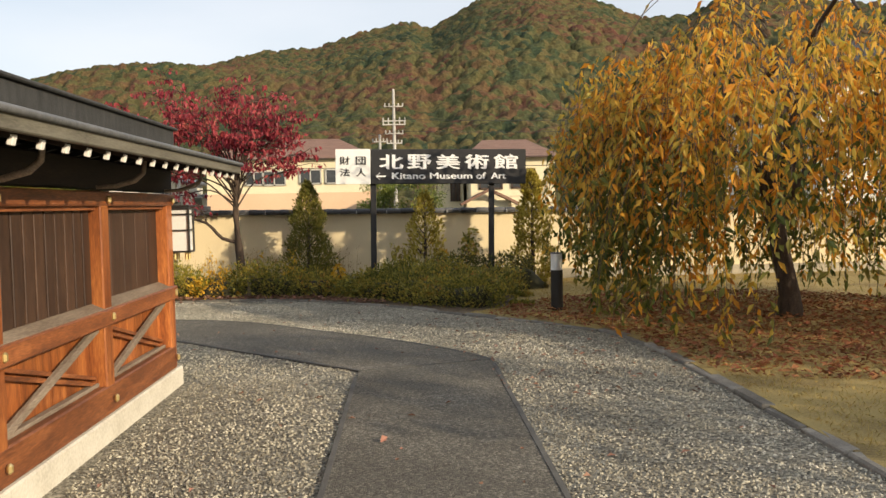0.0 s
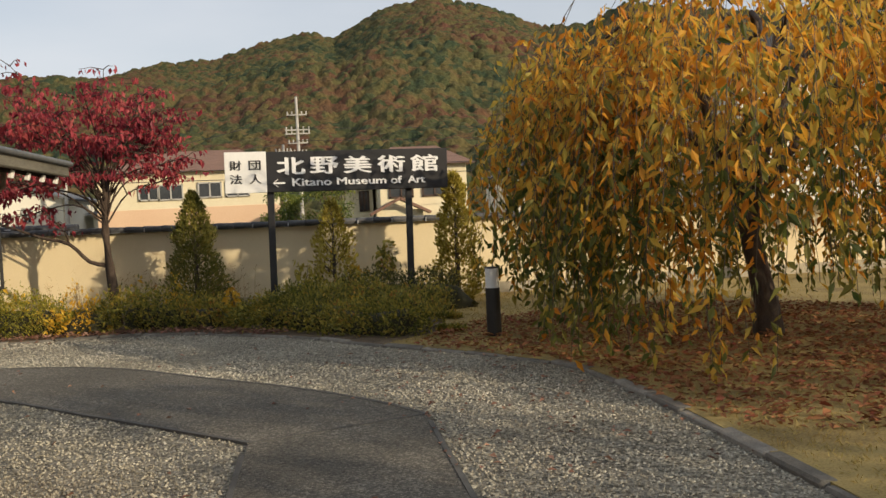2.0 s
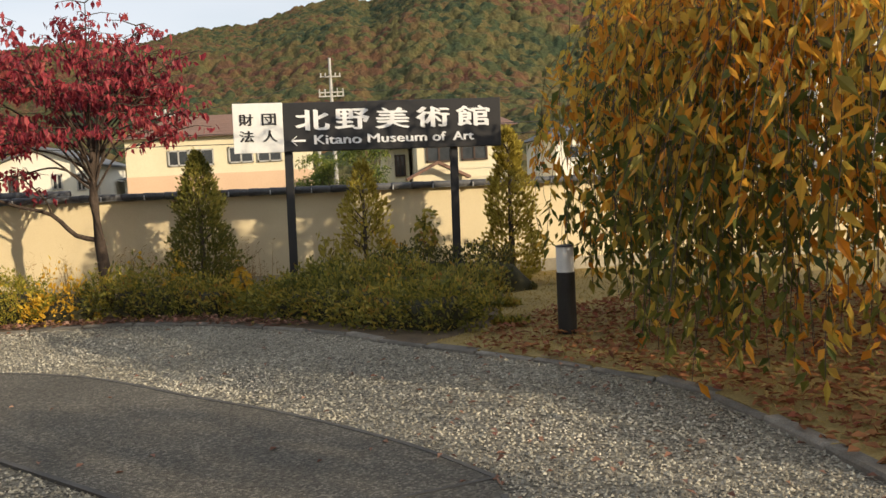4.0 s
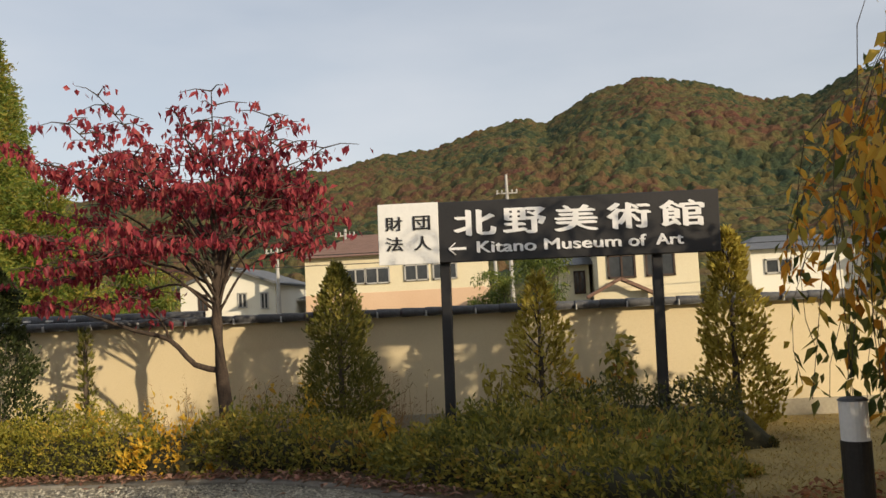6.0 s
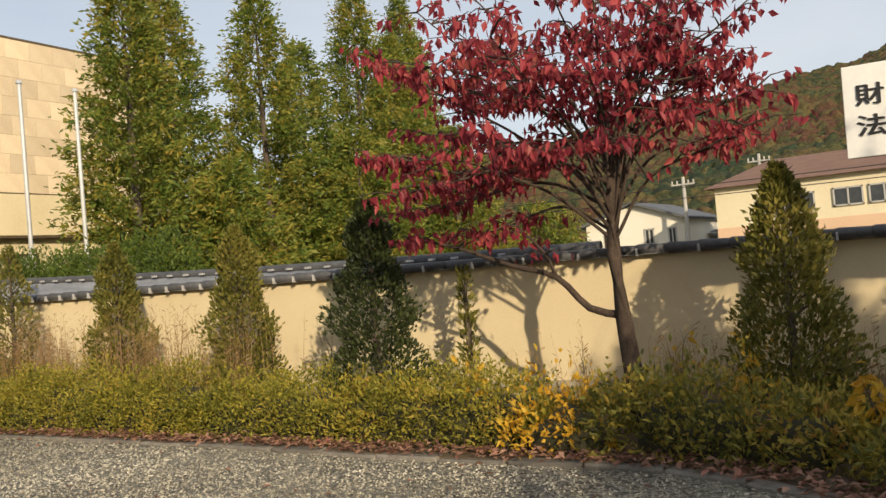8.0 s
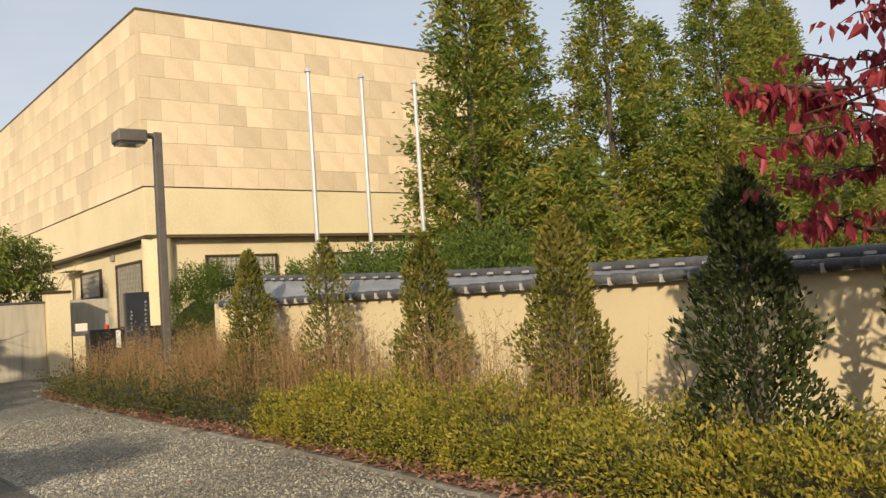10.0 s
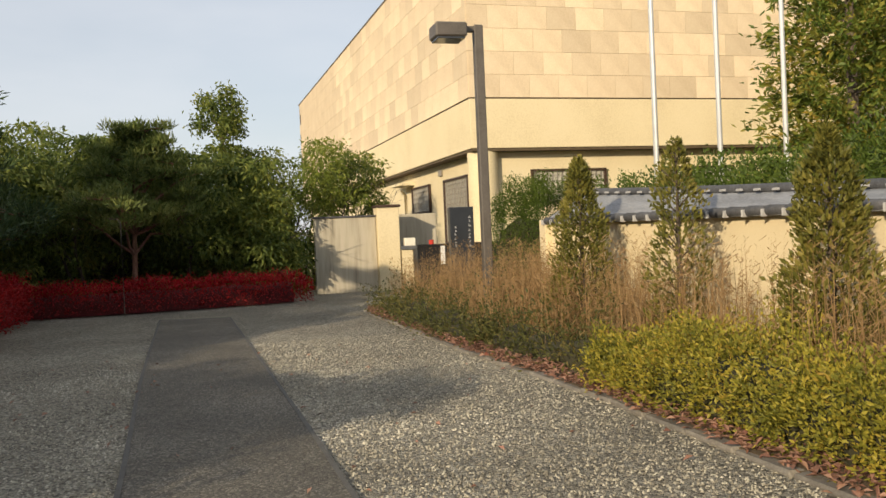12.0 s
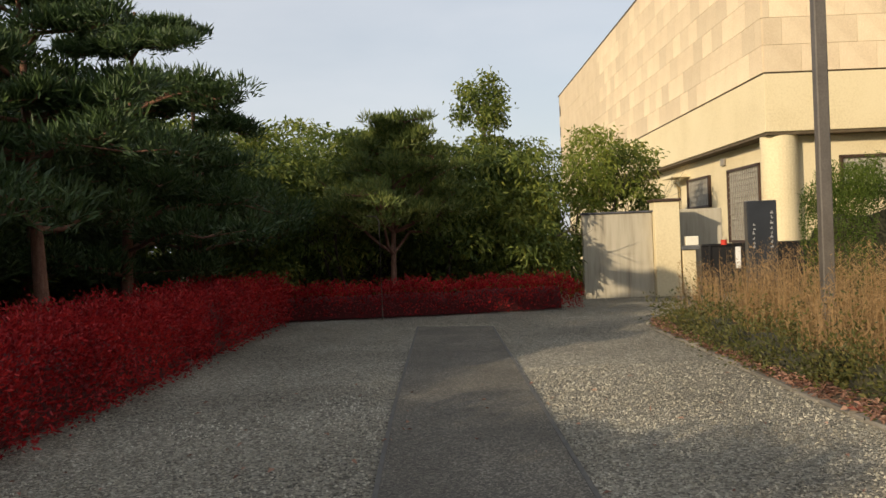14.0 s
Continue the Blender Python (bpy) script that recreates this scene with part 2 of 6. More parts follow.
M["thuja"] = leafy("thuja", [(0.055, 0.062, 0.016), (0.12, 0.122, 0.025), (0.205, 0.19, 0.042), (0.32, 0.25, 0.062)], 0.25, patch=2.0)
M["thuja_gold"] = leafy("thuja_gold", [(0.14, 0.11, 0.02), (0.26, 0.2, 0.035), (0.42, 0.34, 0.06), (0.55, 0.46, 0.1), (0.2, 0.12, 0.05)], 0.3, patch=2.5)
M["thuja_dark"] = leafy("thuja_dark", [(0.018, 0.028, 0.01), (0.038, 0.052, 0.016), (0.07, 0.085, 0.026)], 0.15, patch=2.0)
M["cypress"] = leafy("cypress", [(0.05, 0.095, 0.018), (0.1, 0.155, 0.028), (0.17, 0.21, 0.036), (0.29, 0.265, 0.05), (0.4, 0.28, 0.055)], 0.34, patch=0.7)
M["hedge_green"] = leafy("hedge_green", [(0.04, 0.07, 0.012), (0.08, 0.125, 0.022), (0.14, 0.19, 0.03)], 0.3)
M["broadleaf"] = leafy("broadleaf", [(0.035, 0.06, 0.016), (0.09, 0.13, 0.03), (0.18, 0.22, 0.045), (0.33, 0.33, 0.07)], 0.38, patch=0.6)
M["bamboo_leaf"] = leafy("bamboo_leaf", [(0.09, 0.13, 0.025), (0.18, 0.23, 0.04), (0.3, 0.32, 0.055)], 0.4, patch=0.6)
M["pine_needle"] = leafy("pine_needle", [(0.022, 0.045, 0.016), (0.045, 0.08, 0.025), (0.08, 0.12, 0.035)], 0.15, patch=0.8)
# brighter copy of the needles, with sunlight put into the colour
M["pine_sunlit"] = leafy("pine_sunlit", [(0.05, 0.08, 0.022), (0.11, 0.15, 0.04), (0.2, 0.23, 0.06), (0.27, 0.28, 0.08)], 0.3, patch=0.8)
M["red_hedge"] = leafy("red_hedge", [(0.14, 0.008, 0.012), (0.3, 0.012, 0.016), (0.46, 0.02, 0.022), (0.62, 0.04, 0.032)], 0.25, patch=1.2)
# twig cores in dark leaf tones, standing for the shade inside hedges
M["twig_shade"] = surface("twig_shade", [(0.022, 0.022, 0.01), (0.055, 0.05, 0.022)], 8, 60, 0.95, 0.6, 0.02)
M["twig_shade_red"] = surface("twig_shade_red", [(0.05, 0.006, 0.006), (0.12, 0.012, 0.012)], 8, 60, 0.95, 0.6, 0.02)
M["straw"] = leafy("straw", [(0.17, 0.1, 0.045), (0.28, 0.175, 0.08), (0.4, 0.265, 0.13), (0.24, 0.165, 0.09)], 0.3, 0.8)
M["litter"] = leafy("litter", [(0.08, 0.04, 0.028), (0.16, 0.078, 0.055), (0.25, 0.13, 0.09), (0.38, 0.23, 0.16), (0.28, 0.08, 0.065)], 0.1, 0.8)
M["litter_gold"] = leafy("litter_gold", [(0.09, 0.032, 0.018), (0.18, 0.07, 0.03), (0.3, 0.14, 0.055), (0.22, 0.06, 0.034), (0.42, 0.24, 0.08)], 0.1, 0.8)
M["grass_blade"] = leafy("grass_blade", [(0.22, 0.14, 0.045), (0.35, 0.25, 0.08), (0.44, 0.34, 0.12), (0.19, 0.17, 0.045)], 0.25, 0.8)
M["panel_stone"] = surface("panel_stone", [(0.58, 0.46, 0.31), (0.68, 0.55, 0.38), (0.74, 0.62, 0.44)], 1.2, 30, 0.85, 0.1, 0.003, vary=0.14)
M["render_wall"] = surface("render_wall", [(0.6, 0.5, 0.31), (0.7, 0.6, 0.39), (0.74, 0.64, 0.43)], 0.6, 22, 0.9, 0.1, 0.003)
M["joint_dark"] = surface("joint_dark", [(0.07, 0.05, 0.03), (0.13, 0.1, 0.06)], 5, 50, 0.9, 0.1)
M["glass"] = surface("glass", [(0.03, 0.035, 0.04), (0.06, 0.065, 0.07)], 1, 5, 0.08, 0)
M["blind"] = surface("blind", [(0.42, 0.4, 0.34), (0.54, 0.52, 0.44)], 1, 9, 0.6, 0.05)
M["lattice"] = surface("lattice", [(0.22, 0.2, 0.17), (0.34, 0.31, 0.26)], 6, 50, 0.6, 0.1)
M["steel"] = surface("steel", [(0.6, 0.6, 0.58), (0.74, 0.74, 0.72)], 4, 60, 0.3, 0.03, metal=0.6)
M["lamp_metal"] = surface("lamp_metal", [(0.075, 0.065, 0.055), (0.13, 0.115, 0.1)], 5, 50, 0.55, 0.08)
M["black_gate"] = surface("black_gate", [(0.006, 0.006, 0.007), (0.014, 0.013, 0.013)], 5, 50, 0.5, 0.05)
M["stele"] = surface("stele", [(0.02, 0.023, 0.028), (0.038, 0.042, 0.05)], 3, 60, 0.35, 0.08)
M["stained"] = surface("stained", [(0.16, 0.14, 0.105), (0.38, 0.34, 0.26), (0.45, 0.41, 0.32), (0.48, 0.43, 0.34)], 1.1, 5, 0.9, 0.15, 0.004, stretch=(2, 2, 0.22))
M["house_cream"] = surface("house_cream", [(0.66, 0.58, 0.4), (0.74, 0.67, 0.48)], 0.5, 12, 0.9, 0.05)
M["house_peach"] = surface("house_peach", [(0.62, 0.42, 0.28), (0.7, 0.5, 0.34)], 0.5, 12, 0.9, 0.05)
M["house_white"] = surface("house_white", [(0.72, 0.69, 0.58), (0.8, 0.77, 0.67)], 0.5, 12, 0.9, 0.05)
M["roof_brown"] = surface("roof_brown", [(0.12, 0.06, 0.04), (0.2, 0.11, 0.075), (0.26, 0.15, 0.1)], 1.2, 14, 0.7, 0.4, 0.05, stretch=(1, 4, 1))
M["roof_grey"] = surface("roof_grey", [(0.07, 0.075, 0.08), (0.14, 0.145, 0.15)], 1.2, 14, 0.6, 0.4, 0.05)
M["trim_brown"] = surface("trim_brown", [(0.035, 0.018, 0.012), (0.07, 0.04, 0.025)], 3, 30, 0.6, 0.05)
M["pole_grey"] = surface("pole_grey", [(0.36, 0.35, 0.33), (0.5, 0.49, 0.46)], 2, 30, 0.8, 0.05)
M["cable"] = surface("cable", [(0.02, 0.02, 0.02), (0.035, 0.035, 0.035)], 2, 30, 0.6, 0)
M["red_plastic"] = surface("red_plastic", [(0.45, 0.03, 0.02), (0.6, 0.05, 0.03)], 4, 30, 0.4, 0)

# ---- mesh helpers ----
def part(name, bm, material, parent=None, label=""):
    """Links a bmesh as one mesh object."""
    me = bpy.data.meshes.new(name)
    bm.to_mesh(me)
    bm.free()
    me.materials.append(material)
    ob = new(name, me)
    ob.parent = parent
    if label:
        ob["label"] = label
    return ob


def cloud(name, verts, faces, materials, parent=None, smooth=False, slots=None, label=""):
    """Links arrays of vertices and faces as one mesh object."""
    me = bpy.data.meshes.new(name)
    me.from_pydata(np.asarray(verts).tolist(), [], faces if isinstance(faces, list) else np.asarray(faces).tolist())
    for m in (materials if isinstance(materials, (list, tuple)) else [materials]):
        me.materials.append(m)
    if smooth:
        me.polygons.foreach_set("use_smooth", [True] * len(me.polygons))
    if slots is not None:
        me.polygons.foreach_set("material_index", np.asarray(slots, dtype=np.int32))
    me.update()
    ob = new(name, me)
    ob.parent = parent
    if label:
        ob["label"] = label
    return ob


def thing(name, label, category, group="", kind="", at=None):
    e = new(name)
    e.empty_display_size = 0.2
    if at is not None:
        e.matrix_world = at
    return tagged(e, label, category, group, kind)


def block(bm, c, s, rot=None, bevel=0.0):
    """A box with centre c and size s, edges rounded by bevel."""
    m = Matrix.Translation(c) @ (rot or Matrix()) @ Matrix.Diagonal((*s, 1))
    r = bmesh.ops.create_cube(bm, size=1, matrix=m)
    if bevel:
        es = list({e for v in r["verts"] for e in v.link_edges})
        bmesh.ops.bevel(bm, geom=es, offset=bevel, segments=1, affect="EDGES")
    return bm


def box(c, s, rot=None, bevel=0.0):
    return block(bmesh.new(), c, s, rot, bevel)


def span(a, b, wx, wz, bevel=0.0, bm=None):
    """A bar from a to b with a section of wx by wz."""
    a, b = Vector(a), Vector(b)
    d = b - a
    rot = d.to_track_quat("Z", "Y").to_matrix().to_4x4()
    return block(bm or bmesh.new(), (a + b) / 2, (wx, wz, d.length), rot, bevel)


def rod(a, b, r1, r2=None, n=10, bm=None):
    """A round bar from a to b."""
    bm = bm or bmesh.new()
    a, b = Vector(a), Vector(b)
    d = b - a
    m = Matrix.Translation((a + b) / 2) @ d.to_track_quat("Z", "Y").to_matrix().to_4x4()
    bmesh.ops.create_cone(bm, cap_ends=True, segments=n, radius1=r1, radius2=r1 if r2 is None else r2, depth=d.length, matrix=m)
    return bm


class Tubes:
    """Collects tapering round limbs into one mesh."""
    def __init__(self, sides=6):
        self.v, self.f, self.n = [], [], sides

    def add(self, pts, radii):
        pts = [Vector(p) for p in pts]
        base, n = len(self.v), self.n
        for i, (p, r) in enumerate(zip(pts, radii)):
            d = (pts[min(i + 1, len(pts) - 1)] - pts[max(i - 1, 0)]).normalized()
            q = d.to_track_quat("Z", "Y")
            for k in range(n):
                a = 2 * math.pi * k / n
                self.v.append(tuple(p + q @ Vector((r * math.cos(a), r * math.sin(a), 0))))
        for i in range(len(pts) - 1):
            for k in range(n):
                k2 = (k + 1) % n
                self.f.append((base + i * n + k, base + i * n + k2, base + (i + 1) * n + k2, base + (i + 1) * n + k))

    def done(self, name, material, parent, label=""):
        return cloud(name, self.v, self.f, material, parent, True, label=label)


def unit(a):
    return a / np.maximum(np.linalg.norm(a, axis=1, keepdims=True), 1e-9)


def leaves(p, d, length, width, rng, droop=0.15):
    """Folded leaf blades at p along d. Returns vertices and triangles."""
    n = len(p)
    d = unit(d)
    s = unit(np.cross(d, rng.normal(size=(n, 3))))
    u = np.cross(s, d)
    L = (length * rng.uniform(0.65, 1.3, n))[:, None]
    W = (width * rng.uniform(0.7, 1.3, n))[:, None]
    mid = p + d * L * 0.45
    tip = p + d * L + np.array([0, 0, -1.0]) * L * droop
    v = np.stack([p, mid + s * W * 0.5 + u * W * 0.18, tip, mid - s * W * 0.5 + u * W * 0.18], axis=1).reshape(-1, 3)
    b = (np.arange(n) * 4)[:, None]
    f = np.concatenate([b + np.array([[0, 1, 2]]), b + np.array([[0, 2, 3]])], axis=1).reshape(-1, 3)
    return v, f


def rand_dirs(n, rng, up=0.0):
    d = rng.normal(size=(n, 3))
    d[:, 2] += up
    return unit(d)


def smooth_curve(pts, step=0.1):
    """Points at even steps on a Catmull-Rom curve through pts."""
    P = [np.array(p, float) for p in pts]
    P = [2 * P[0] - P[1]] + P + [2 * P[-1] - P[-2]]
    out = []
    for i in range(1, len(P) - 2):
        n = max(2, int(np.linalg.norm(P[i + 1] - P[i]) / step))
        for k in range(n):
            t = k / n
            out.append(0.5 * (2 * P[i] + (P[i + 1] - P[i - 1]) * t + (2 * P[i - 1] - 5 * P[i] + 4 * P[i + 1] - P[i + 2]) * t * t + (3 * P[i] - P[i - 1] + P[i + 2] - 3 * P[i + 1]) * t ** 3))
    out.append(P[-2])
    return np.array(out)


def sheet(name, outline, z, material, kind="structure", thick=0.03, label="", category="ground"):
    """A flat slab with the given outline, its top at z."""
    bm = bmesh.new()
    f = bm.faces.new([bm.verts.new((x, y, z)) for x, y in outline])
    if f.normal.z < 0:
        f.normal_flip()
    bm.normal_update()
    if bm.faces[:][0].normal.z < 0:
        bmesh.ops.reverse_faces(bm, faces=bm.faces[:])
    r = bmesh.ops.extrude_face_region(bm, geom=bm.faces[:])
    bmesh.ops.translate(bm, vec=(0, 0, -thick), verts=[v for v in r["geom"] if isinstance(v, bmesh.types.BMVert)])
    bmesh.ops.recalc_face_normals(bm, faces=bm.faces[:])
    bmesh.ops.triangulate(bm, faces=bm.faces[:])
    return tagged(part(name, bm, material), label, category, "", kind)

# ---- ground ----
bm = bmesh.new()
bmesh.ops.create_grid(bm, x_segments=40, y_segments=40, size=2500)
g = part("ground", bm, M["field"])
g.location = (0, 0, -0.06)
tagged(g, "broad flat ground of dry earth and grass", "ground", "", "structure")

# the bed's and lawn's edge, one line from the lawn round to the far left
EDGE = smooth_curve([(2.62, -6), (2.6, 2), (2.57, 5), (2.55, 7.1), (2.53, 8.5), (2.36, 10.1), (1.95, 10.85), (1.59, 11.36), (1.13, 11.86), (0.38, 12.7), (-0.09, 13.35), (-0.9, 14.03),
                     (-1.7, 14.56), (-2.6, 14.86), (-4.4, 14.9), (-7, 15.02), (-11.3, 15.05), (-14.2, 14.9), (-18, 14.86), (-20.6, 14.82), (-21.8, 15.05), (-22.2, 15.9), (-22.3, 17.2)], 0.12)
UPPER = smooth_curve([(0.75, 8.74), (0.36, 9.4), (-0.37, 10.28), (-1.11, 10.98), (-1.85, 11.72), (-2.4, 12.13), (-3.3, 12.5), (-5, 12.72), (-9, 12.62), (-12, 12.54), (-22.0, 12.21)], 0.25)
LOWER = smooth_curve([(-22.4, 10.87), (-14.6, 11.1), (-9.7, 11.32), (-6, 11.42), (-4.4, 11.25), (-3.06, 10.72), (-1.9, 9.65), (-0.53, 8.32)], 0.25)
sheet("gravel_court", [(2.75, -8), *[tuple(p) for p in EDGE[::3]], (-23.5, 18), (-40, 18), (-40, -8)], 0.0, M["gravel"], label="grey and buff gravel court", category="gravel")
branch = sheet("path", [*[tuple(p) for p in UPPER], *[tuple(p) for p in LOWER]], 0.016, M["asphalt"], thick=0.02, label="dark asphalt footpath curving away", category="path")
stem = sheet("path", [(-0.57, -6), (0.73, -6), (0.745, 8.72), (-0.535, 8.3)], 0.016, M["asphalt"], thick=0.02, label="straight dark asphalt footpath", category="path")


def ribbon(line, width, z0, z1, bm=None):
    """A raised strip along a line in plan."""
    bm = bm or bmesh.new()
    line = np.asarray(line)
    t = np.gradient(line, axis=0)
    t /= np.linalg.norm(t, axis=1, keepdims=True)
    nrm = np.stack([-t[:, 1], t[:, 0]], 1) * width / 2
    rows = []
    for p, q in zip(line, nrm):
        rows.append([bm.verts.new((*(p + q), z0)), bm.verts.new((*(p + q), z1)), bm.verts.new((*(p - q), z1)), bm.verts.new((*(p - q), z0))])
    for a, b in zip(rows, rows[1:]):
        for k in range(3):
            bm.faces.new((a[k], a[k + 1], b[k + 1], b[k]))
    bm.faces.new(rows[0])
    bm.faces.new(rows[-1][::-1])
    bmesh.ops.recalc_face_normals(bm, faces=bm.faces[:])
    return bm


for line in (UPPER, LOWER, np.array([(0.745, y) for y in np.arange(-6, 8.8, 0.5)]), np.array([(-0.55, y) for y in np.arange(-6, 8.4, 0.5)])):
    tagged(part("path_edging", ribbon(line, 0.035, -0.01, 0.021), M["asphalt_edge"]), "low dark edging strip of the footpath", "edging", "", "structure")
tagged(part("path_joint", ribbon(np.array([(-0.53, 8.31), (0.1, 8.53), (0.74, 8.74)]), 0.02, 0.0, 0.02), M["asphalt_edge"]), "joint between two lays of asphalt", "joint", "", "structure")

# planted bed and lawn behind the edge
ib = int(np.argmin(np.abs(EDGE[:, 0] - 0.75) + np.abs(EDGE[:, 1] - 12.3)))
tagged(sheet("bed", [tuple(p) for p in EDGE[ib::2]] + [(-23.4, 17.6), (-16, 18.5), (2.2, 18.5), (2.2, 16.3), (1.7, 14.3), (1.5, 13.1)], 0.03, M["soil"], thick=0.08), "planting bed of brown soil under shrubs", "soil")
tagged(sheet("lawn", [(40, -8)] + [(40, 18.5), (2.2, 18.5), (2.2, 16.3), (1.7, 14.3), (1.5, 13.1)] + [tuple(p) for p in EDGE[ib::-2]], 0.034, M["lawn"], thick=0.08), "dry yellowed lawn with fallen leaves", "lawn")

# ---- boundary wall ----
def wall_y(x):
    return 17.55 if x > -3.3 else 17.55 + (x + 3.3) * 0.054


def wall_z(x):
    return 1.385 - 0.0095 * x


WX = [-16.4] + [x for x in np.arange(-16, 30.1, 1.0)]
bm = bmesh.new()
rows = []
for x in WX:
    y = wall_y(x)
    rows.append([bm.verts.new((x, y, -0.1)), bm.verts.new((x, y, wall_z(x))), bm.verts.new((x, y + 0.22, wall_z(x))), bm.verts.new((x, y + 0.22, -0.1))])
for a, b in zip(rows, rows[1:]):
    for k in range(3):
        bm.faces.new((a[k], a[k + 1], b[k + 1], b[k]))
bm.faces.new(rows[0])
bm.faces.new(rows[-1])
bmesh.ops.recalc_face_normals(bm, faces=bm.faces[:])
wall = tagged(part("wall_north", bm, M["plaster"]), "cream plastered garden wall with a tiled cap", "wall", "", "structure")
# base course and shrinkage lines
part("base_course", ribbon([(x, wall_y(x) - 0.012) for x in WX], 0.025, 0.0, 0.22), M["plaster_base"], wall)


def roof_rise(x):
    """How far the wall's roof climbs behind the cap: grows towards the far left."""
    return 0.04 + max(0.0, -3.0 - x) ** 2 * 0.0019


bm = bmesh.new()
rows = []
for x in WX:
    y, z = wall_y(x), wall_z(x)
    rows.append([bm.verts.new((x, y - 0.10, z + 0.05)), bm.verts.new((x, y + 0.5, z + 0.05 + roof_rise(x))), bm.verts.new((x, y + 0.62, z + 0.05 + roof_rise(x))), bm.verts.new((x, y + 0.62, z - 0.02)), bm.verts.new((x, y - 0.10, z + 0.005))])
for a, b in zip(rows, rows[1:]):
    for k in range(5):
        bm.faces.new((a[k], a[(k + 1) % 5], b[(k + 1) % 5], b[k]))
bm.faces.new(rows[0])
bm.faces.new(rows[-1])
bmesh.ops.recalc_face_normals(bm, faces=bm.faces[:])
part("roof_slope", bm, M["slate"], wall, "pale grey weathered roof slope of the wall")
tb = Tubes(8)
tb.add([(x, wall_y(x) + 0.53, wall_z(x) + 0.085 + roof_rise(x)) for x in WX if x < -3], [0.055] * len([x for x in WX if x < -3]))
tb.done("ridge", M["kawara"], wall, "dark ridge of the wall's roof")

# cap tiles: one overlapping round tile after another
def tile_mesh():
    v, f, n = [], [], 8
    for i, (t, r) in enumerate(((0, 0.050), (0.03, 0.056), (0.30, 0.047), (0.305, 0.0))):
        for k in range(n):
            a = 2 * math.pi * k / n
            v.append((t, r * math.cos(a), r * math.sin(a)))
    for i in range(3):
        for k in range(n):
            f.append((i * n + k, i * n + (k + 1) % n, (i + 1) * n + (k + 1) % n, (i + 1) * n + k))
    f.append(tuple(range(n))[::-1])
    me = bpy.data.meshes.new("cap_tile")
    me.from_pydata(v, [], f)
    me.materials.append(M["kawara"])
    me.polygons.foreach_set("use_smooth", [True] * len(me.polygons))
    return me


cap_me = tile_mesh()
mk_me = bpy.data.meshes.new("tile_tie")
bm = box((0, 0, 0), (0.018, 0.07, 0.075), None, 0.006)
bm.to_mesh(mk_me)
bm.free()
mk_me.materials.append(M["tile_mark"])
x, i = -16.4, 0
while x < 12:
    o = new("cap_tile", cap_me)
    o.parent = wall
    y2, y1 = wall_y(x + 0.3), wall_y(x)
    o.matrix_world = Matrix.Translation((x, y1 - 0.075, wall_z(x) + 0.05)) @ Euler((0, 0.0095, math.atan2(y2 - y1, 0.3))).to_matrix().to_4x4()
    if i % 2 == 0 or x < -6:
        o = new("tile_tie", mk_me)
        o.parent = wall
        o.location = (x + 0.02, y1 - 0.125, wall_z(x) + 0.03)
        if x < -5 and i % 1 == 0:
            q = new("tile_tie", mk_me)
            q.parent = wall
            q.matrix_world = Matrix.Translation((x + 0.1, y1 + 0.5 - 0.09, wall_z(x) + 0.075 + roof_rise(x))) @ Matrix.Diagonal((5, 0.5, 0.35, 1))
    x += 0.295
    i += 1
# end post of the wall
tagged(part("wall_pier", box((-16.5, 16.95, 0.8), (0.24, 0.42, 1.62), None, 0.01), M["plaster"]), "cream plastered pier at the wall's end", "pier", "", "structure")

# ---- signboard ----
SIGN = Matrix.Translation((-1.296, 15.75, 1.943)) @ Matrix.Rotation(radians(-1.5), 4, "Z") @ Matrix.Rotation(radians(1.0), 4, "Y")
sign = thing("signboard", "long black signboard with white lettering on two posts", "sign", at=SIGN)
SL, SH = 3.355, 0.61


